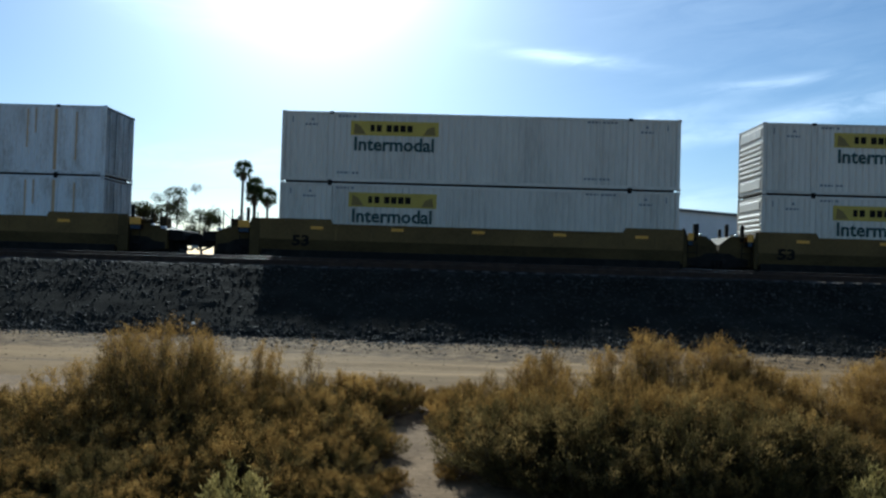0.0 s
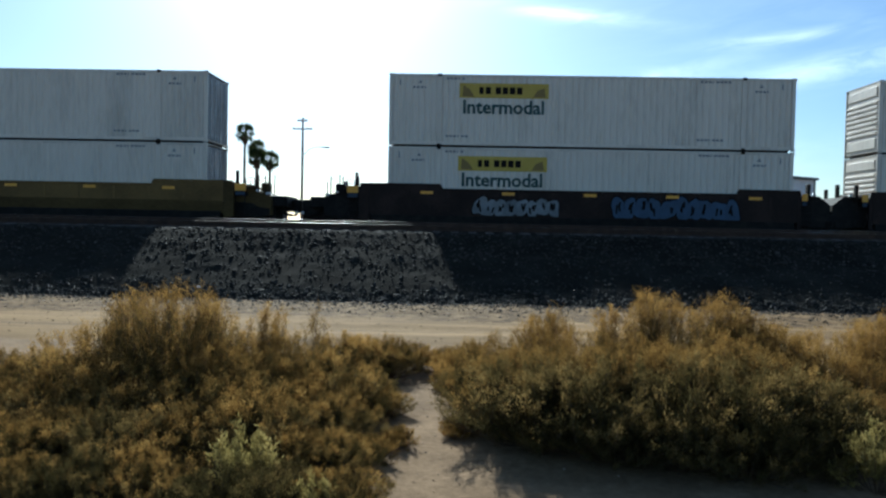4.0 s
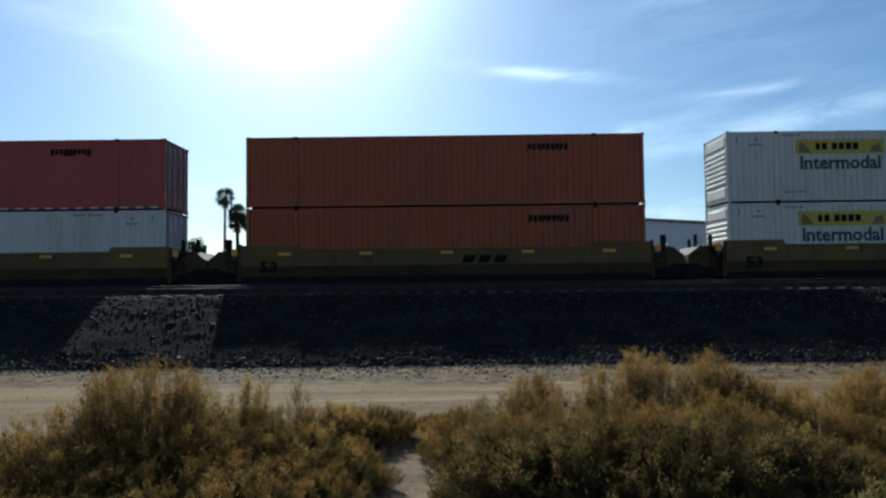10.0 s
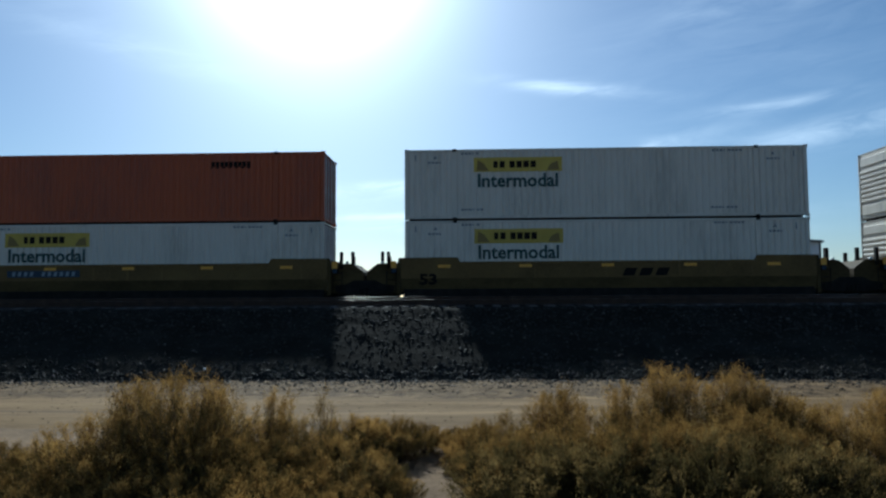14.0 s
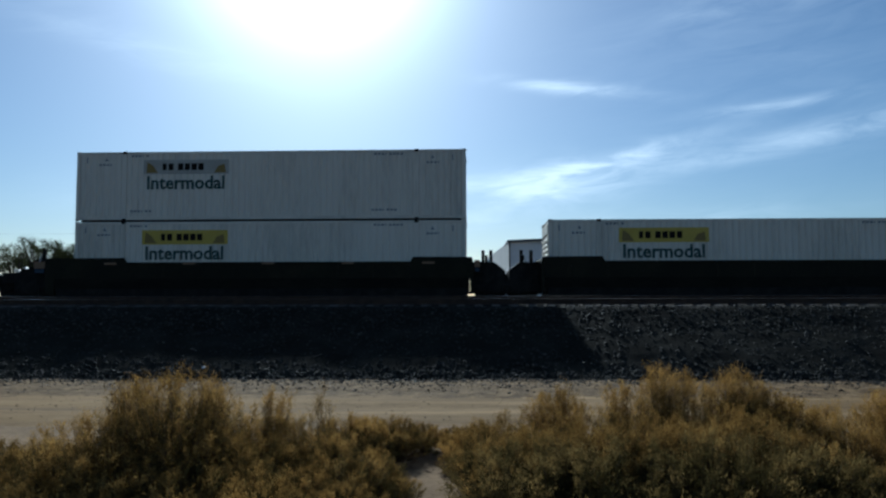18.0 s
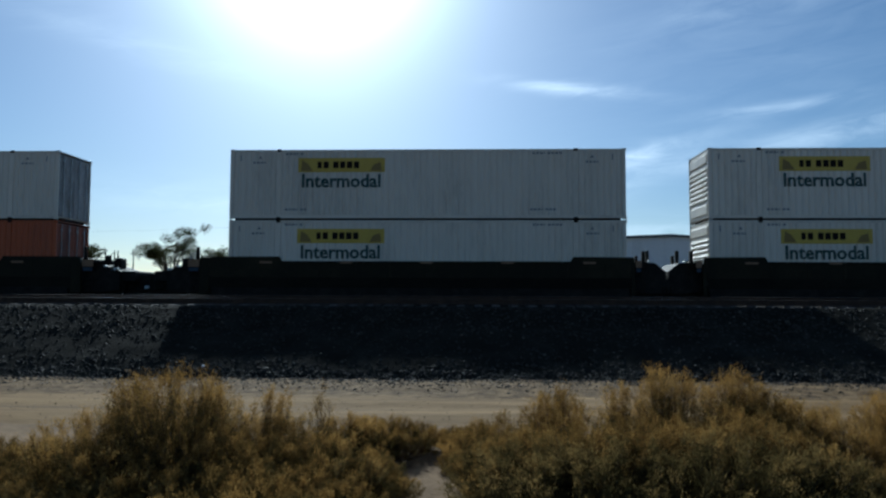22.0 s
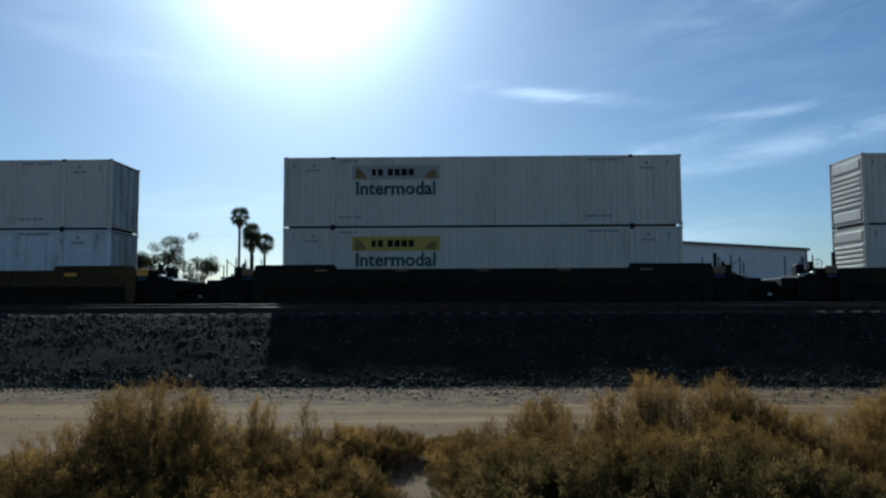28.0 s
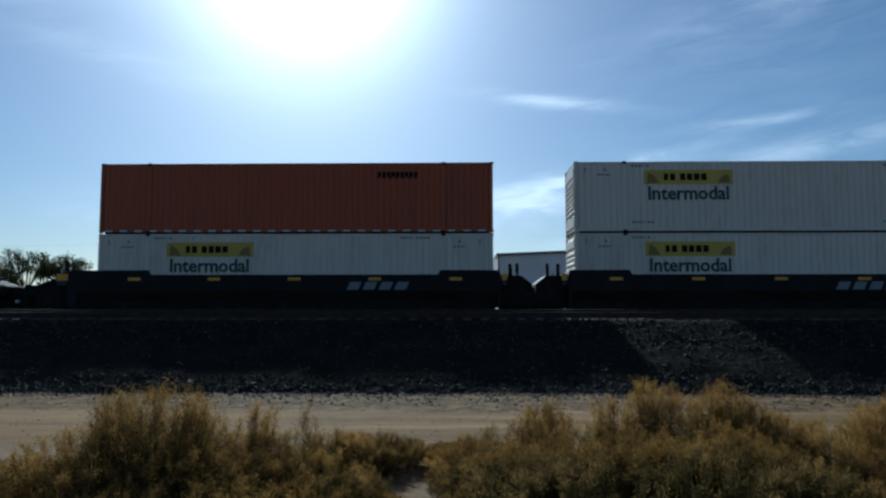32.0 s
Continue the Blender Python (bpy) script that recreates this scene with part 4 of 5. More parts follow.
def draw_graffiti(parent, kind, y):
    """Fat sprayed words over a dark rim where they can be read, else rounded blobs with slits."""
    rnd = random.Random(kind[0])
    n = 0
    for x0, width, size, mat in kind[1]:
        if isinstance(size, str):
            low, high = kind[2]
            rim = letters("graffiti", size, (high - low) * 1.36, INK, parent, x0 - 0.06, low - 0.02, y - 0.005, 0.10, 0.12, width + 0.12)
            tagged(rim, "sprayed graffiti word with a dark rim")
            letters("fill", size, (high - low) * 1.36, mat, rim, x0, low, y - 0.0085, 0.066, 0.12, width)
            continue
        x = x0
        while x < x0 + width:
            w, h = size * rnd.uniform(0.62, 0.9), size * rnd.uniform(0.9, 1.12)
            lean, mid = rnd.uniform(-0.15, 0.25), 0.52 + size * 0.5 + rnd.uniform(-0.05, 0.05)
            lobes, p1, p2 = rnd.choice((2, 3)), rnd.uniform(0, 6.28), rnd.uniform(0, 6.28)
            n += 1
            made = None
            for grow, m, dy in ((1.14, INK, 0.004), (1.0, mat, 0.007)):
                ring = []
                for k in range(26):
                    a = 6.2832 * k / 26
                    c, s = math.cos(a), math.sin(a)
                    r = 0.54 * (1 + 0.13 * math.sin(lobes * a + p1) + 0.05 * math.sin(5 * a + p2)) / (abs(c) ** 3.2 + abs(s) ** 3.2) ** (1 / 3.2)
                    ring.append((x + w * 0.5 + w * r * c * grow + lean * h * r * s, min(1.43, max(0.48, mid + h * r * s * grow))))
                b = part("graffiti" if made is None else "fill", prism(bmesh.new(), ring, y - dy - 0.0006 * (n % 4), y), m, made or parent, "sprayed graffiti blob with a dark rim" if made is None else "")
                made = made or b
            for q in range(rnd.choice((2, 3, 3))):
                cx, cz, l = x + w * rnd.uniform(0.25, 0.75), mid + h * rnd.uniform(-0.15, 0.2), h * rnd.uniform(0.12, 0.25)
                t = rnd.uniform(-0.6, 0.6)
                part("slit", prism(bmesh.new(), [(cx - 0.045, cz - l), (cx + 0.03, cz - l), (cx + 0.05 + t * l, cz + l), (cx - 0.03 + t * l, cz + l)], y - 0.0115, y - 0.003), INK, made)
            x += w * rnd.uniform(0.86, 1.02)


# left ends of the units along the train at rest, metres
OFFSETS = [-30.2, -6.78, 12.63, 32.06, 55.6, 75.0, 94.45, 118.09, 137.52, 157.0, 180.71, 200.16, 219.63, 243.05, 262.51, 282.05, 305.42, 324.84, 344.24, 367.49, 390.76, 414.13, 437.5, 456.95]
AT = Matrix.Translation((0, NEAR, RAIL))
LOW, HIGH = 0.33, 0.33 + TALL + 0.022
UNITS = [  # upper, lower, car
    ("old", "old", "yellow"), ("white", "white", "yellow"), ("white", "white", "yellow_scuffed"), ("white", "white", "yellow"),
    ("white", "white", "brown_blue"), ("white", "rusty", "brown_a"), ("white", "white", "brown_b"),
    ("red", "white", "yellow_number"), ("orange", "orange", "yellow_company"), ("white", "white", "yellow_number_far"),
    ("orange", "white", "yellow_number"), ("white", "white", "yellow_company"), ("white", "white", "yellow_number_far"),
    ("faded", "white", "olive"), (None, "white", "olive_plain"), ("white", "orange", "olive"),
    ("white", "white", "olive"), ("white", "white", "olive"), ("white", "white", "olive"),
    ("white", "panel", "olive_yellow"), ("faded", "white", "olive"), ("white", "white", "olive_low"),
    ("dark_orange", "white", "black"), ("white", "white", "black")]
COUPLED = {0, 3, 6, 9, 12, 15, 18, 19, 20, 21}     # a coupler follows these units
TRAIN = []


def build_train():
    protos = {}

    def box_of(kind):
        if kind == "white":
            return container("shipping_container", WHITE, "white ribbed container with yellow panel and teal lettering", 0.26)
        if kind == "faded":
            return container("shipping_container", WHITE, "white ribbed container with a weathered grey panel", 0.26, panel_paint=LOGO_FADED)
        if kind == "rusty":
            c = container("shipping_container", WHITE, "white ribbed container with a rust-stained post", 0.26)
            part("rust_streak", boxes((13.97, 14.29, -0.004, 0.004, 0.2, 2.55)), RUST_STAIN, c, "pale orange rust streak")
            return c
        if kind == "old":
            c = container("shipping_container", DIRTY, "worn white container with rust streaks, no panel near its doors", 0.26, logo=False)
            for a, w, z0, z1 in ((14.02, 0.12, 0.2, 2.7), (12.86, 0.07, 1.1, 2.68), (13.2, 0.05, 1.7, 2.7), (14.9, 0.06, 0.6, 2.6)):
                part("rust_streak", boxes((a, a + w, -0.003, 0.012, z0, z1)), RUST_STAIN, c, "long rust streak")
            return c
        if kind == "panel":
            return container("shipping_container", DIRTY, "older smooth-sided white container with panel joints and yellow panel", 0.86, logo=4.3, panels=True)
        if kind == "orange":
            return container("shipping_container", ORANGE, "plain orange ribbed container with a dark number bar", 0.26, "upright_ribs", False, True)
        if kind == "dark_orange":
            return container("shipping_container", ORANGE, "orange ribbed container with a dashed reflective strip", 0.26, "flat_ribs", False, True, True)
        return container("shipping_container", RED, "red container with diamond placards and a dashed reflective strip", 0.9, "flat_ribs", False, True, True, True)

    cars = {"yellow": (YELLOW, "yellow well car carrying two stacked containers", {}),
            "yellow_scuffed": (YELLOW, "yellow well car with silver paint patches", {"scuffs": True}),
            "yellow_number": (YELLOW, "yellow well car with a dark number panel", {"number": 3.05}),
            "yellow_number_far": (YELLOW, "yellow well car with a dark number panel", {"number": 10.0}),
            "yellow_company": (YELLOW, "yellow well car with dark slanted marks", {"company": 8.7}),
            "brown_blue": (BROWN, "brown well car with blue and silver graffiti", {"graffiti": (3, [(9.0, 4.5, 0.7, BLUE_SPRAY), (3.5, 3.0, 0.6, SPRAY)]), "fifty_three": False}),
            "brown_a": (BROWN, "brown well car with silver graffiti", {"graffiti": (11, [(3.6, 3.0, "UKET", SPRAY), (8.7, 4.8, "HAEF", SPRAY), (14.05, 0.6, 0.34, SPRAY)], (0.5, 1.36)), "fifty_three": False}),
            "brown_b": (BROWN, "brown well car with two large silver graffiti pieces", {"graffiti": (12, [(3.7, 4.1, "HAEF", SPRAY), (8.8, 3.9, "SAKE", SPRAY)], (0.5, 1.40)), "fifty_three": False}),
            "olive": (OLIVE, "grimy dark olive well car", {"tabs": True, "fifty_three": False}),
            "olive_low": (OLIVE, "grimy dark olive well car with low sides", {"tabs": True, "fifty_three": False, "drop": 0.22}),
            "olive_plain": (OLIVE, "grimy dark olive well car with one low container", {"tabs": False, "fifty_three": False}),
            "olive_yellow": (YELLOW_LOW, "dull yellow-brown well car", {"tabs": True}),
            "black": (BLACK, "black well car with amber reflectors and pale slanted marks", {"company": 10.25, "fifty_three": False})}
    for i, (upper, lower, car) in enumerate(UNITS):
        left, right = "coupler" if i - 1 in COUPLED or i == 0 else "joint", "coupler" if i in COUPLED or i == len(UNITS) - 1 else "joint"
        x = OFFSETS[i]
        key = (car, left, right)
        if key in protos:
            u = copy_thing(protos[key], AT @ pose(x, 0, 0))
            for o, w in zip(protos[key].children_recursive, u.children_recursive):
                if o.name.startswith("wheelset"):
                    WHEELS.append(w)
        else:
            paint, label, more = cars[car]
            u = protos[key] = well_car(paint, label, left, right, **more)
            u.matrix_basis = AT @ pose(x, 0, 0)
        TRAIN.append((u, x, 0.0))
        for kind, z in ((lower, LOW), (upper, HIGH)):
            if kind is None:
                continue
            m = AT @ pose(x, 0, z)
            if kind in protos:
                c = copy_thing(protos[kind], m)
            else:
                c = protos[kind] = box_of(kind)
                c.matrix_basis = m
            TRAIN.append((c, x, z))


build_train()

# ---- shrubs along the near side of the road ----


def blades(name, base, way, length, width, rnd):
    """Many thin pointed leaves, each a kite of two triangles."""
    n = len(base)
    way = way / np.linalg.norm(way, axis=1, keepdims=True)
    side = np.cross(way, rnd.normal(size=(n, 3)))
    side /= np.linalg.norm(side, axis=1, keepdims=True) + 1e-9
    l, w = length[:, None], width[:, None]
    v = np.stack([base, base + way * l * 0.45 + side * w, base + way * l, base + way * l * 0.45 - side * w], 1).reshape(-1, 3)
    me = bpy.data.meshes.new(name)
    me.vertices.add(4 * n)
    me.vertices.foreach_set("co", v.astype(np.float32).ravel())
    me.loops.add(4 * n)
    me.loops.foreach_set("vertex_index", np.arange(4 * n, dtype=np.int32))
    me.polygons.add(n)
    me.polygons.foreach_set("loop_start", np.arange(0, 4 * n, 4, dtype=np.int32))
    me.update(calc_edges=True)
    return me


def shrub(seed, wide, tall, stems, low=None, top=None, golden=0.5, leaf=1.0, leafy=27, label="feathery dry golden shrub", dome=0.55, twig=1.0):
    """A desert shrub: thin stems that fan out from one root, each a plume of side twigs with narrow leaves, golden towards the tips."""
    rnd = np.random.RandomState(seed)
    s = empty("shrub", label, "shrub", "shrubs beside the road")
    # tips of the stems, spread so that gaps stay between the plumes
    spots = []
    for _ in range(stems):
        tries = [(wide * math.sqrt(rnd.uniform(0.0, 1.0)), rnd.uniform(0, 6.283)) for _ in range(5)]
        spots.append(max(tries, key=lambda q: min([9.0] + [math.hypot(q[0] * math.cos(q[1]) - e[0] * math.cos(e[1]), q[0] * math.sin(q[1]) - e[0] * math.sin(e[1])) for e in spots])))
    r, a = np.array(spots).T
    lump = 0.5 + 0.5 * np.sin(2.3 * a + seed) * np.sin(4.0 * r / wide + 1.3 * seed)
    height = tall * (1.0 - dome * (r / wide) ** 3.0) * (1.0 - 0.14 * lump) * rnd.uniform(0.91, 1.0, stems)
    height = np.where(rnd.rand(stems) < 0.3, height * rnd.uniform(0.35, 0.85, stems), height)
    height[0], r[0] = 0.97 * tall, 0.08 * wide
    out = np.stack([r * np.cos(a), r * np.sin(a)], 1)
    tip = np.concatenate([out, height[:, None]], 1)
    root = np.concatenate([out * 0.16, np.zeros((stems, 1))], 1)
    bend = np.concatenate([out * rnd.uniform(0.55, 0.9, (stems, 1)), (height * rnd.uniform(0.3, 0.5, stems))[:, None]], 1)

    def along(i, t):
        t = t[:, None]
        return root[i] * (1 - t) ** 2 + bend[i] * 2 * t * (1 - t) + tip[i] * t ** 2, (bend[i] - root[i]) * (1 - t) + (tip[i] - bend[i]) * t
    # side twigs up each stem, shorter towards the tip
    per = np.maximum(8, (24 * height / tall * twig).astype(int))
    i = np.repeat(np.arange(stems), per)
    t = rnd.uniform(0.22, 1.0, len(i)) ** 0.85
    p, d = along(i, t)
    d /= np.linalg.norm(d, axis=1, keepdims=True)
    side = rnd.normal(size=p.shape)
    side -= d * (side * d).sum(1, keepdims=True)
    side /= np.linalg.norm(side, axis=1, keepdims=True)
    d = d * 0.8 + side * 0.5 + np.array([0, 0, 0.42])
    d /= np.linalg.norm(d, axis=1, keepdims=True)
    reach = (0.06 + 0.17 * tall) * (1.08 - 0.62 * t) * rnd.uniform(0.7, 1.3, len(i))
    # leaves and seed heads along each twig
    j = np.repeat(np.arange(len(i)), leafy)
    u = rnd.uniform(0.08, 1.0, len(j))
    base = p[j] + d[j] * (reach[j] * u)[:, None] + rnd.normal(size=(len(j), 3)) * (0.007 + 0.010 * u)[:, None]
    base[:, 2] = np.abs(base[:, 2]) + 0.01
    way = d[j] * 0.95 + rnd.normal(size=(len(j), 3)) * 0.42 + np.array([0, 0, 0.15])
    length, width = rnd.uniform(0.014, 0.034, len(j)) * leaf, rnd.uniform(0.0014, 0.0031, len(j)) * leaf
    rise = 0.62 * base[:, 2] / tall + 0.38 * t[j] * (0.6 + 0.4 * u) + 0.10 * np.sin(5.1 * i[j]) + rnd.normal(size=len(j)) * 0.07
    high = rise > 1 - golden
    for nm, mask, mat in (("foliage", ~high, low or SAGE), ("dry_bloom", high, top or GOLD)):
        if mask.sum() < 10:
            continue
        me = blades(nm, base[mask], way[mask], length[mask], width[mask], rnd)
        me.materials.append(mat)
        tagged(part(nm, me, mat, s, "fine grey-olive leaves" if nm == "foliage" else "dry golden seed heads"), kind="stuff")
    bm = bmesh.new()
    for k in range(stems):
        q, _ = along(np.full(5, k), np.linspace(0, 0.97, 5))
        for n in range(4):
            rod(bm, Vector(q[n]), Vector(q[n + 1]), 0.0065 - 0.0014 * n, 0.0051 - 0.0014 * n, 4)
    for k in range(0, len(i), 4):
        rod(bm, Vector(p[k]), Vector(p[k] + d[k] * reach[k]), 0.002, 0.001, 3)
    tagged(part("woody_base", bm, STEM, s, "thin woody stems"), kind="stuff")
    return s


def build_shrubs():
    kinds = {
        "big": shrub(1, 0.80, 1.20, 190, golden=0.34, label="large feathery olive shrub with golden tips"),
        "tall": shrub(2, 0.37, 1.10, 90, golden=0.36, dome=0.35, label="tall golden-brown shrub with feathery heads"),
        "tall_broad": shrub(12, 0.42, 1.08, 105, golden=0.36, dome=0.35, label="tall golden-brown shrub with feathery heads"),
        "round": shrub(3, 0.66, 0.85, 130, golden=0.36),
        "golden": shrub(13, 0.50, 0.82, 95, golden=0.62, label="rounded dry shrub thick with golden-brown seed heads"),
        "feathery": shrub(14, 0.48, 0.85, 72, golden=0.5, leafy=22, label="open feathery shrub with pale dry tips"),
        "tuft": shrub(4, 0.30, 0.90, 56, golden=0.36, dome=0.4, label="narrow upright dry shrub"),
        "mid": shrub(5, 0.60, 0.58, 110, golden=0.34, label="low rounded grey-olive shrub"),
        "low": shrub(6, 0.46, 0.42, 70, golden=0.75, label="low tawny dry shrub"),
        # both grey kinds carry the front rows' shade in their leaf colour
        "grey": shrub(7, 0.62, 0.48, 110, low=SAGE_SHADED, top=SAGE, golden=0.35, label="grey-green shrub coloured dark for shade, with sparse dry tips"),
        "grey_tall": shrub(15, 0.62, 0.78, 130, low=SAGE_SHADED, top=GOLD, golden=0.34, label="grey-green shrub coloured dark for shade, with dull tan tips"),
        "olive": shrub(11, 0.58, 0.48, 100, golden=0.28, label="grey-olive shrub with dry golden tips"),
        "lime": shrub(8, 0.26, 0.46, 24, low=LIME, top=LIME, leaf=1.7, leafy=16, twig=0.7, label="small yellow-green weed with stiff leafy shoots"),
        "bare": shrub(9, 0.42, 0.50, 30, golden=0.3, leafy=7, label="sparse twiggy shrub, half bare"),
        "bare_tall": shrub(10, 0.22, 0.90, 26, golden=0.4, leafy=14, twig=0.8, label="tall thin twiggy shrub, half bare"),
    }
    sized = {}
    for kind, x, y, turn, size in PLANTED:
        m = pose(x, y, wav(x, y, 0.5, 0.05) + wav(x, y, 1.7, 0.03) - 0.02, 0, 0, turn)
        if kind not in sized:
            sized[kind] = size
            kinds[kind].matrix_basis = m @ Matrix.Scale(size, 4)
        else:
            copy_thing(kinds[kind], m @ Matrix.Scale(size / sized[kind], 4))


PLANTED = [  # kind, x, y, turn, size
    ("big", -2.68, 4.90, 150, 0.96), ("tuft", -3.13, 5.10, 190, 1.11), ("tuft", -2.41, 5.10, 60, 1.08), ("round", -3.22, 4.50, 250, 0.97),
    ("mid", -3.85, 4.90, 300, 0.86), ("mid", -4.44, 5.00, 90, 0.82), ("mid", -5.56, 5.00, 50, 0.69), ("mid", -4.36, 4.30, 40, 0.78),
    ("tuft", -1.91, 5.40, 10, 0.98), ("round", -1.70, 5.00, 250, 0.80), ("bare_tall", -1.51, 5.60, 350, 1.00), ("mid", -1.25, 6.10, 180, 0.90),
    ("mid", -0.94, 6.50, 30, 0.83), ("low", -0.58, 6.90, 140, 0.76), ("low", -0.22, 7.10, 330, 0.64), ("olive", -1.93, 4.40, 340, 1.23),
    ("olive", -1.24, 4.75, 230, 1.11), ("olive", -1.01, 4.60, 170, 0.86), ("round", -2.26, 4.40, 110, 0.89), ("olive", -2.65, 4.00, 60, 0.94),
    ("olive", -3.14, 3.90, 160, 0.87), ("olive", -1.43, 4.10, 130, 0.89), ("olive", -0.99, 3.95, 10, 0.73), ("olive", -1.98, 3.30, 160, 0.78),
    ("grey", -2.40, 3.20, 170, 0.82), ("olive", -2.85, 3.10, 120, 0.73), ("olive", -3.44, 3.30, 100, 0.72), ("lime", -1.36, 2.75, 190, 0.98),
    ("lime", -0.86, 2.45, 180, 0.62), ("olive", -0.85, 3.25, 230, 0.57), ("olive", -1.19, 3.30, 50, 0.65), ("olive", -1.93, 2.65, 210, 0.63),
    ("grey", -2.31, 2.60, 240, 0.61), ("olive", -2.69, 2.60, 320, 0.52), ("bare", -1.60, 2.70, 150, 0.62), ("grey", -1.13, 2.60, 110, 0.62),
    ("low", -0.67, 3.50, 150, 0.48), ("olive", -0.72, 2.60, 300, 0.57), ("tall", 1.98, 6.00, 170, 0.98), ("round", 1.84, 5.30, 50, 0.81),
    ("tall_broad", 2.64, 6.00, 350, 0.95), ("tuft", 2.88, 5.90, 190, 0.95), ("round", 2.45, 5.30, 0, 0.85), ("tuft", 1.53, 6.10, 180, 0.98),
    ("golden", 0.94, 6.60, 190, 1.00), ("round", 0.27, 5.60, 320, 0.76), ("mid", 3.03, 5.90, 120, 1.27), ("low", 0.05, 6.40, 260, 0.96),
    ("feathery", 3.40, 5.40, 270, 0.92), ("golden", 4.51, 6.40, 180, 1.04), ("golden", 5.13, 6.40, 270, 0.86), ("mid", 5.41, 6.00, 280, 0.81),
    ("feathery", 3.49, 4.90, 100, 0.74), ("round", 3.98, 4.80, 140, 0.77), ("olive", 0.32, 4.90, 190, 1.04), ("round", 0.44, 4.80, 160, 0.75),
    ("round", 0.84, 4.45, 20, 0.92), ("round", 1.39, 4.60, 50, 0.91), ("olive", 0.99, 4.50, 20, 1.21), ("grey_tall", 1.82, 4.50, 290, 0.91),
    ("grey_tall", 2.33, 4.60, 170, 0.98), ("grey_tall", 2.62, 4.50, 330, 0.87), ("olive", 0.36, 4.30, 340, 0.92), ("low", -0.03, 4.20, 300, 0.42),
    ("low", -0.50, 3.90, 210, 0.38), ("feathery", 1.61, 4.60, 90, 0.79), ("grey", 0.57, 4.10, 120, 1.30), ("grey", 1.02, 4.00, 40, 1.35),
    ("grey", 1.86, 4.10, 260, 1.44), ("grey", 2.32, 4.10, 120, 1.41), ("grey", 2.77, 4.30, 280, 1.11), ("grey", 0.66, 3.85, 170, 0.84),
    ("grey", 1.38, 3.85, 110, 0.87), ("grey", 2.06, 3.85, 220, 0.89), ("grey", 2.85, 3.90, 270, 0.92), ("lime", 2.74, 3.20, 200, 0.94),
    ("grey", 2.46, 3.70, 350, 0.82), ("olive", 3.42, 4.00, 120, 0.80), ("mid", -3.65, 4.30, 200, 0.64), ("olive", -3.07, 4.30, 60, 1.19),
    ("olive", -1.55, 3.60, 30, 0.98), ("olive", -1.91, 3.80, 140, 1.06), ("olive", -2.78, 3.40, 170, 0.78), ("grey", -1.27, 2.30, 150, 0.75),
    ("olive", -2.18, 2.90, 70, 0.68), ("olive", -0.74, 4.80, 210, 0.55), ("grey", 1.13, 3.65, 110, 0.80), ("grey", 1.62, 3.65, 180, 0.82),
    ("grey", 2.02, 3.50, 290, 0.83), ("olive", 3.19, 4.30, 10, 0.93), ("mid", -0.16, 5.90, 20, 0.37),
]
build_shrubs()


def litter(rnd):
    x, y = rnd.uniform(-2.5, 4.5), rnd.uniform(2.2, 8.5)
    return x, y, wav(x, y, 0.5, 0.05) + wav(x, y, 1.7, 0.03), rnd.uniform(0.003, 0.010) * rnd.choice((1, 1, 1, 1.8))


scatter_stones("ground_pebbles", 1200, litter, "small clods and pebbles on the bare earth", 9, PEBBLES)

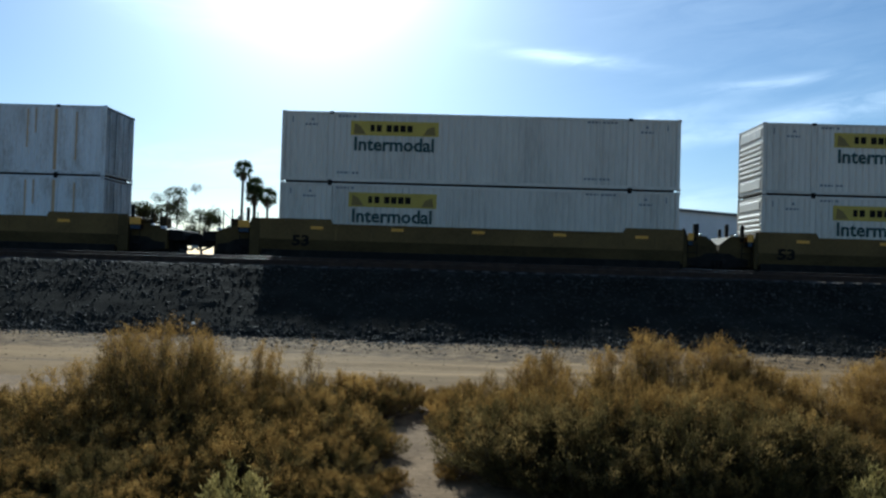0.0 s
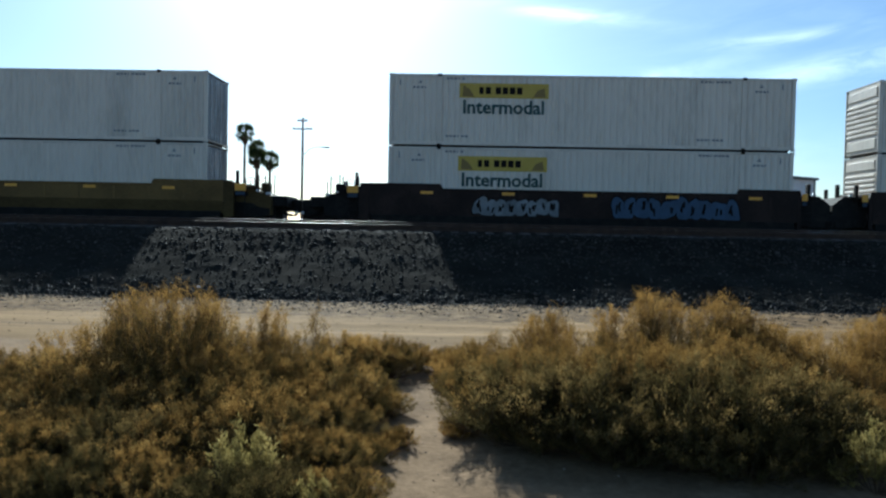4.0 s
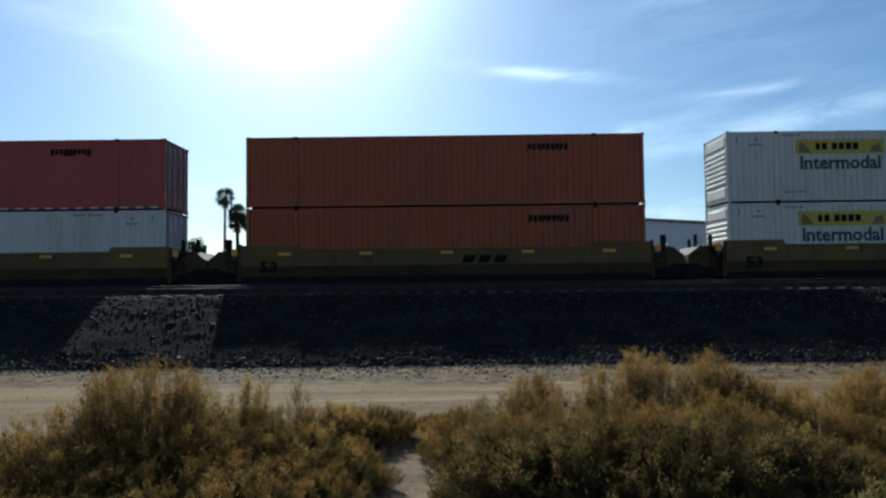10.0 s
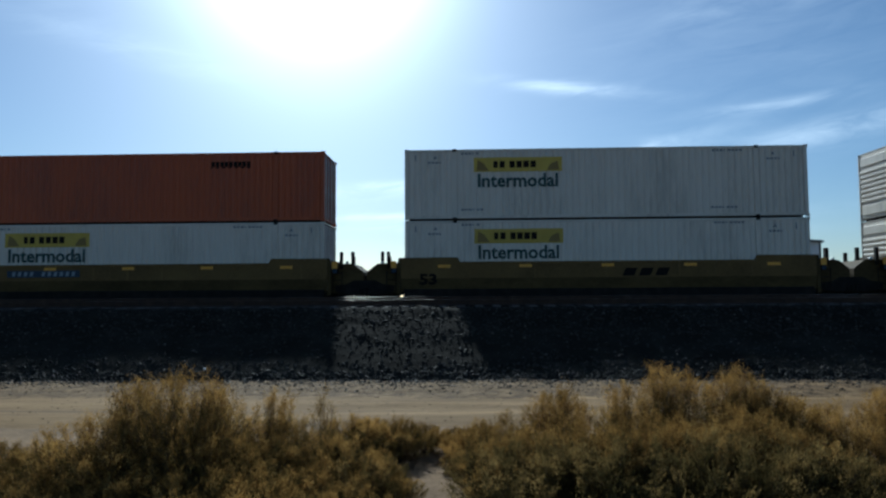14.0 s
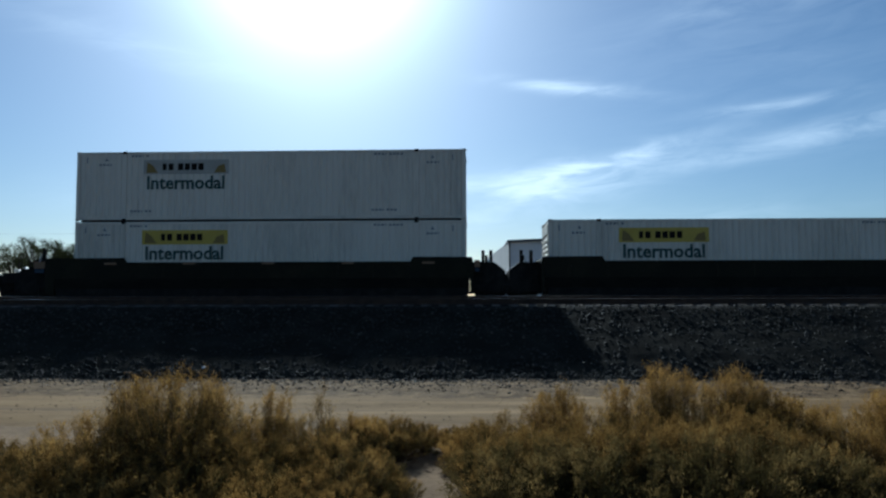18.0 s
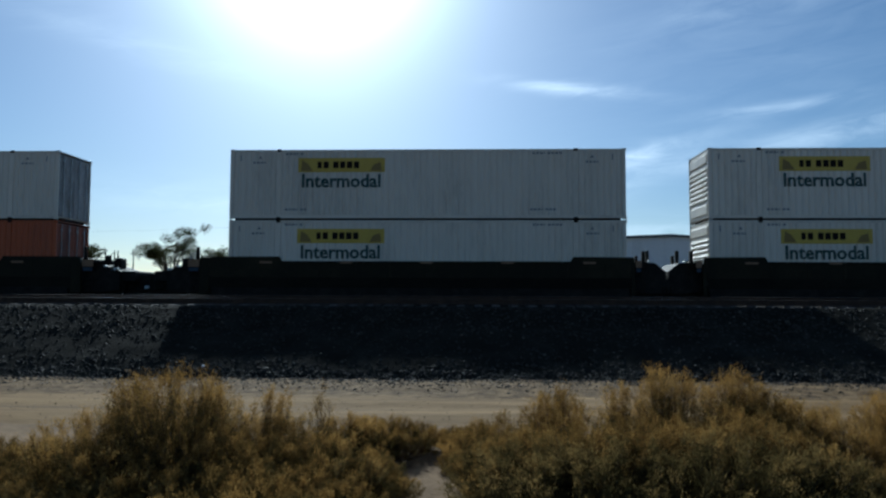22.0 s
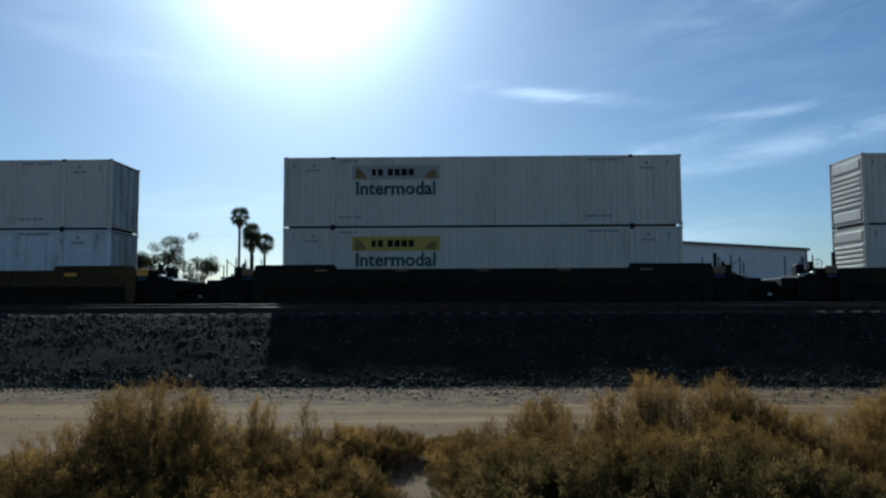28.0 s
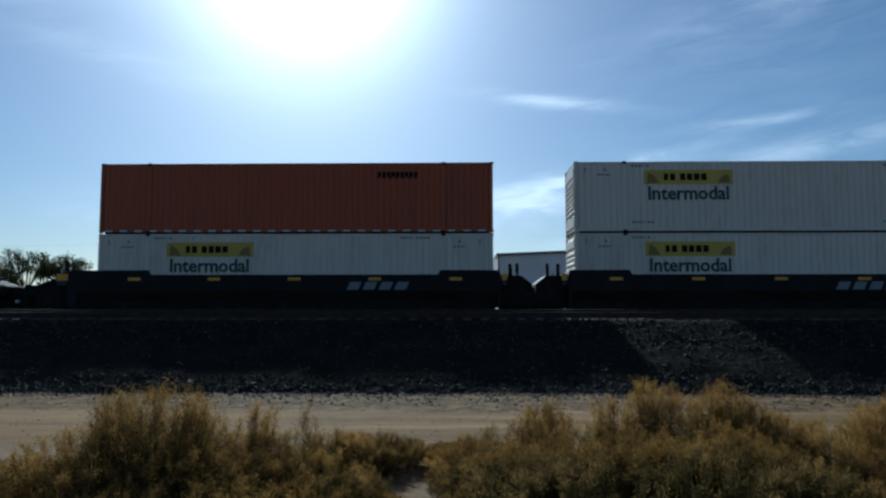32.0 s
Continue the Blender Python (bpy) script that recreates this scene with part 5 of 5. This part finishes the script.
# ---- beyond the track: a large shed, palms, trees, poles and wires ----


def warehouse():
    w = empty("warehouse", "large pale metal-clad warehouse with a low gabled front", "warehouse", at=pose(5.3, 102, 0))
    W, D, H, R, back = 43.0, 44.0, 9.4, 10.35, -2.2
    ridge = 22.5
    # front wall of upright cladding panels
    n = 30
    for k in range(n):
        a, b = W * k / n, W * (k + 1) / n
        top = [H + (R - H) * (1 - abs(x - ridge) / (ridge if x < ridge else W - ridge)) if x < ridge else R - (R - 9.05) * (x - ridge) / (W - ridge) for x in (a, b)]
        bm = prism(bmesh.new(), [(a + 0.004, -0.1), (b - 0.004, -0.1), (b - 0.004, top[1]), (a + 0.004, top[0])], 0.01 * (k % 2), 0.14)
        part("front_panel", bm, SHED, w)
    bm = bmesh.new()
    v = [bm.verts.new(p) for p in ((0, 0.15, -0.1), (back, D, -0.1), (back, D, H), (0, 0.15, H), (0.2, 0.15, -0.1), (back + 0.2, D, -0.1), (back + 0.2, D, H), (0.2, 0.15, H))]
    for f in ((0, 1, 2, 3), (7, 6, 5, 4), (0, 4, 5, 1), (3, 2, 6, 7), (1, 5, 6, 2), (0, 3, 7, 4)):
        bm.faces.new([v[i] for i in f])
    part("side_wall", bm, SHED, w)
    part("far_side_wall", boxes((W - 0.2, W, 0.2, D, -0.1, 9.0)), SHED, w)
    part("back_wall", boxes((back, W, D, D + 0.2, -0.1, 9.0)), SHED, w)
    for xa, za, xb, zb in ((-0.3, H, ridge, R), (ridge, R, W + 0.3, 9.05)):
        bm = prism(bmesh.new(), [(xa, za), (xb, zb), (xb, zb + 0.2), (xa, za + 0.2)], -0.35, D + 0.4)
        part("roof_slope", bm, SHED_ROOF, w)
        bm = prism(bmesh.new(), [(xa, za - 0.12), (xb, zb - 0.12), (xb, zb + 0.24), (xa, za + 0.24)], -0.42, -0.36)
        part("eaves_trim", bm, TRIM, w, "dark eaves trim")
    part("corner_trim", boxes((-0.06, 0.16, -0.08, -0.01, -0.1, H)), TRIM, w)
    part("corner_trim", boxes((W - 0.16, W + 0.06, -0.08, -0.01, -0.1, 9.0)), TRIM, w)
    for k in range(5):
        y = 5 + 8 * k
        x = back * y / D
        p = part("side_door", boxes((x - 0.10, x + 0.05, y, y + 4.2, 0.0, 4.6)), TRIM, w, "dark roller door")
        part("door_frame", boxes((x - 0.14, x - 0.02, y - 0.2, y, 0.0, 4.8)), SHED_ROOF, p)
    part("roof_vent", boxes((ridge - 0.5, ridge + 0.5, 10, 11, R + 0.1, R + 0.8), bevel=0.1), SHED_ROOF, w)


def leaf_cloud(centres, radius, count, size, seed, name, mat, droop=0.0):
    rnd = np.random.RandomState(seed)
    c = np.array(centres)
    pick = rnd.randint(0, len(c), count)
    d = rnd.normal(size=(count, 3))
    d /= np.linalg.norm(d, axis=1, keepdims=True)
    p = c[pick] + d * (radius * rnd.uniform(0.1, 1.0, count) ** 0.6)[:, None] * (1, 1, 0.8)
    way = rnd.normal(size=(count, 3)) + np.array([0, 0, -droop])
    me = blades(name, p, way, size * rnd.uniform(0.7, 1.4, count), size * 0.28 * rnd.uniform(0.7, 1.3, count), rnd)
    me.materials.append(mat)
    return me


def tree(seed, tall, wide, leaves, clump, label, at):
    """A thin-crowned street tree: trunk, forked limbs, twigs and open leaf clumps."""
    rnd = random.Random(seed)
    t = empty("tree", label, "tree", "trees beyond the track", at=at)
    trunk_top = Vector((rnd.uniform(-.3, .3), 0, tall * 0.34))
    part("trunk", pipe([(0, 0, -0.1), (0.05, 0, tall * 0.17), trunk_top], tall * 0.026, 8, 0.7), BARK, t)
    tips, bm, tw = [], bmesh.new(), bmesh.new()
    for k in range(8):
        a = 6.283 * k / 8 + rnd.uniform(-.3, .3)
        reach = wide * rnd.uniform(0.45, 0.95)
        mid = trunk_top + Vector((math.cos(a) * reach * 0.45, math.sin(a) * reach * 0.45, tall * rnd.uniform(0.16, 0.3)))
        end = Vector((math.cos(a) * reach, math.sin(a) * reach, tall * rnd.uniform(0.62, 0.98) - 0.12 * reach))
        rod(bm, trunk_top, mid, tall * 0.014, tall * 0.010, 6)
        rod(bm, mid, end, tall * 0.010, tall * 0.004, 5)
        tips.append(end)
        for j in range(5):
            e = mid.lerp(end, rnd.uniform(0.3, 1.0)) + Vector((rnd.gauss(0, 1), rnd.gauss(0, 1), rnd.uniform(-0.2, 1.1))) * wide * 0.22
            rod(tw, mid.lerp(end, rnd.uniform(0.2, 0.9)), e, tall * 0.004, tall * 0.0016, 4)
            tips.append(e)
    part("limb", bm, BARK, t)
    tagged(part("twigs", tw, BARK, t), kind="stuff")
    tagged(part("crown", leaf_cloud(tips, clump, int(leaves * 2.4), 0.2, seed, "crown", TREE_LEAF), None, t, "open dusty green leaf clumps"), kind="stuff")


def palm(tall, seed, at):
    rnd = np.random.RandomState(seed)
    p = empty("palm_tree", "tall slender fan palm with a shaggy head", "palm tree", "palms beyond the track", at=at)
    lean = rnd.uniform(-0.3, 0.3)
    part("trunk", pipe([(0, 0, -0.1), (lean * 0.3, 0, tall * 0.5), (lean, 0, tall - 1.0)], 0.26, 8, 0.75), BARK, p)
    head = np.array([lean, 0, tall - 1.0])
    verts, way, ln, wd = [], [], [], []
    n = 84
    for i in range(n):
        a, e = rnd.uniform(0, 6.283), rnd.uniform(-0.9, 1.35)
        d = np.array([math.cos(a) * math.cos(e), math.sin(a) * math.cos(e), math.sin(e)])
        tip = head + d * 0.95
        for j in range(16):
            f = d * 0.9 + rnd.normal(size=3) * 0.42 + np.array([0, 0, -0.25])
            verts.append(tip)
            way.append(f)
            ln.append(rnd.uniform(0.6, 1.15))
            wd.append(0.035)
        for j in range(3):
            verts.append(head + d * 0.3 * j)
            way.append(d)
            ln.append(0.45)
            wd.append(0.03)
    me = blades("fronds", np.array(verts), np.array(way), np.array(ln), np.array(wd), rnd)
    me.materials.append(PALM_LEAF)
    tagged(part("fronds", me, None, p, "dark fan fronds"), kind="stuff")
    m = 150
    a, r = rnd.uniform(0, 6.283, m), rnd.uniform(0.25, 0.5, m)
    base = np.stack([lean + r * np.cos(a), r * np.sin(a), tall - 1.2 - rnd.uniform(0, 1.2, m)], 1)
    me = blades("skirt", base, np.stack([np.cos(a) * 0.25, np.sin(a) * 0.25, -np.ones(m)], 1), rnd.uniform(0.5, 0.9, m), np.full(m, 0.06), rnd)
    me.materials.append(STEM)
    tagged(part("skirt", me, None, p, "hanging dead fronds"), kind="stuff")


def utility_pole():
    p = empty("utility_pole", "timber utility pole with two crossarms and a street light", "utility pole", at=pose(-17.2, 75, 0))
    part("shaft", pipe([(0, 0, -0.1), (0, 0, 12.65)], 0.17, 10, 0.65), TIMBER, p)
    for z, half in ((11.45, 1.05), (12.3, 0.55)):
        arm = part("crossarm", boxes((-half, half, -0.24, -0.12, z - 0.07, z + 0.07), bevel=0.01), TIMBER, p)
        for x in (-half + 0.1, -half * 0.45, half * 0.45, half - 0.1):
            part("insulator", rod(bmesh.new(), (x, -0.18, z + 0.07), (x, -0.18, z + 0.24), 0.05, 0.03, 8), GRIME, arm)
    arm = part("lamp_arm", pipe([(0.1, -0.1, 8.7), (0.7, -0.1, 9.35), (1.5, -0.1, 9.62), (2.2, -0.1, 9.6)], 0.045), GALV, p, "curved galvanised lamp arm")
    part("lamp_head", boxes((2.1, 2.85, -0.25, 0.05, 9.5, 9.66), bevel=0.05), GALV, arm, "flat street light head")


def light_pole():
    p = empty("light_pole", "slim grey light pole with a small head", "light pole", at=pose(-2.5, 100, 0))
    part("shaft", pipe([(0, 0, -0.1), (0, 0, 10.6)], 0.13, 8, 0.6), GALV, p)
    part("lamp_head", boxes((-0.1, 0.7, -0.2, 0.2, 9.5, 9.75), bevel=0.05), GALV, p)


def cables():
    c = empty("overhead_cable", "thin dark overhead cable slung from the pole", "cable")
    pts = [(-77.0 + 59.8 * i / 12, 74.9, 9.4 - 3.6 * (i / 12) * (1 - i / 12)) for i in range(13)]
    part("span", pipe(pts, 0.004, 4), INK, c)


warehouse()
for i, (x, h) in enumerate(((-37.0, 17.4), (-35.5, 15.0), (-34.9, 13.4), (-33.5, 13.2))):
    palm(h, 20 + i, pose(x, 120 + 3 * (i % 2), 0, 0, 0, 40 * i))
tree(31, 9.4, 3.4, 2600, 0.75, "open-crowned tree with dusty thin foliage", pose(-33.6, 80, 0))
tree(32, 7.6, 2.4, 1300, 0.7, "small tree with thin dusty leaves", pose(-29.8, 82, 0))
tree(33, 8.6, 3.0, 2600, 0.8, "open-crowned tree with dusty thin foliage", pose(-45.6, 80, 0, 0, 0, 60))
tree(34, 8.8, 2.4, 900, 0.6, "half-bare forked tree with few leaves", pose(-50.2, 82, 0))
tree(35, 8.0, 3.2, 2200, 0.8, "open-crowned tree with dusty thin foliage", pose(-54.5, 84, 0, 0, 0, 100))
utility_pole()
light_pole()
cables()

# ---- what moves: the train rolls to the left ----
ROLLED = [(0.0, 0.73), (1.0, 15.23), (2.0, 29.7), (3.0, 44.19), (6.0, 88.03), (7.0, 102.51), (9.0, 131.32), (10.0, 145.69), (11.0, 160.05), (12.0, 174.39), (13.0, 188.64), (15.0, 217.1), (18.0, 259.43), (19.0, 273.48), (20.0, 287.51), (21.0, 301.45), (22.0, 315.37), (23.0, 329.26), (24.0, 343.09), (28.0, 397.97), (32.0, 452.33)]


def motions():
    for thing, x, z in TRAIN:
        walk(thing, [(t, AT @ pose(x - s, 0, z)) for t, s in ROLLED])
    # the wheels turn with the way rolled: 0.458 m radius, a row for each thirtieth of a second
    times = [i / FPS for i in range(32 * FPS + 1)]
    turned = [-s / 0.458 for s in np.interp(times, [t for t, _ in ROLLED], [s for _, s in ROLLED])]
    for w in WHEELS:
        spot = w.matrix_basis.translation.copy()
        walk(w, [(t, Matrix.Translation(spot) @ Matrix.Rotation(a, 4, "Y")) for t, a in zip(times, turned)])


motions()
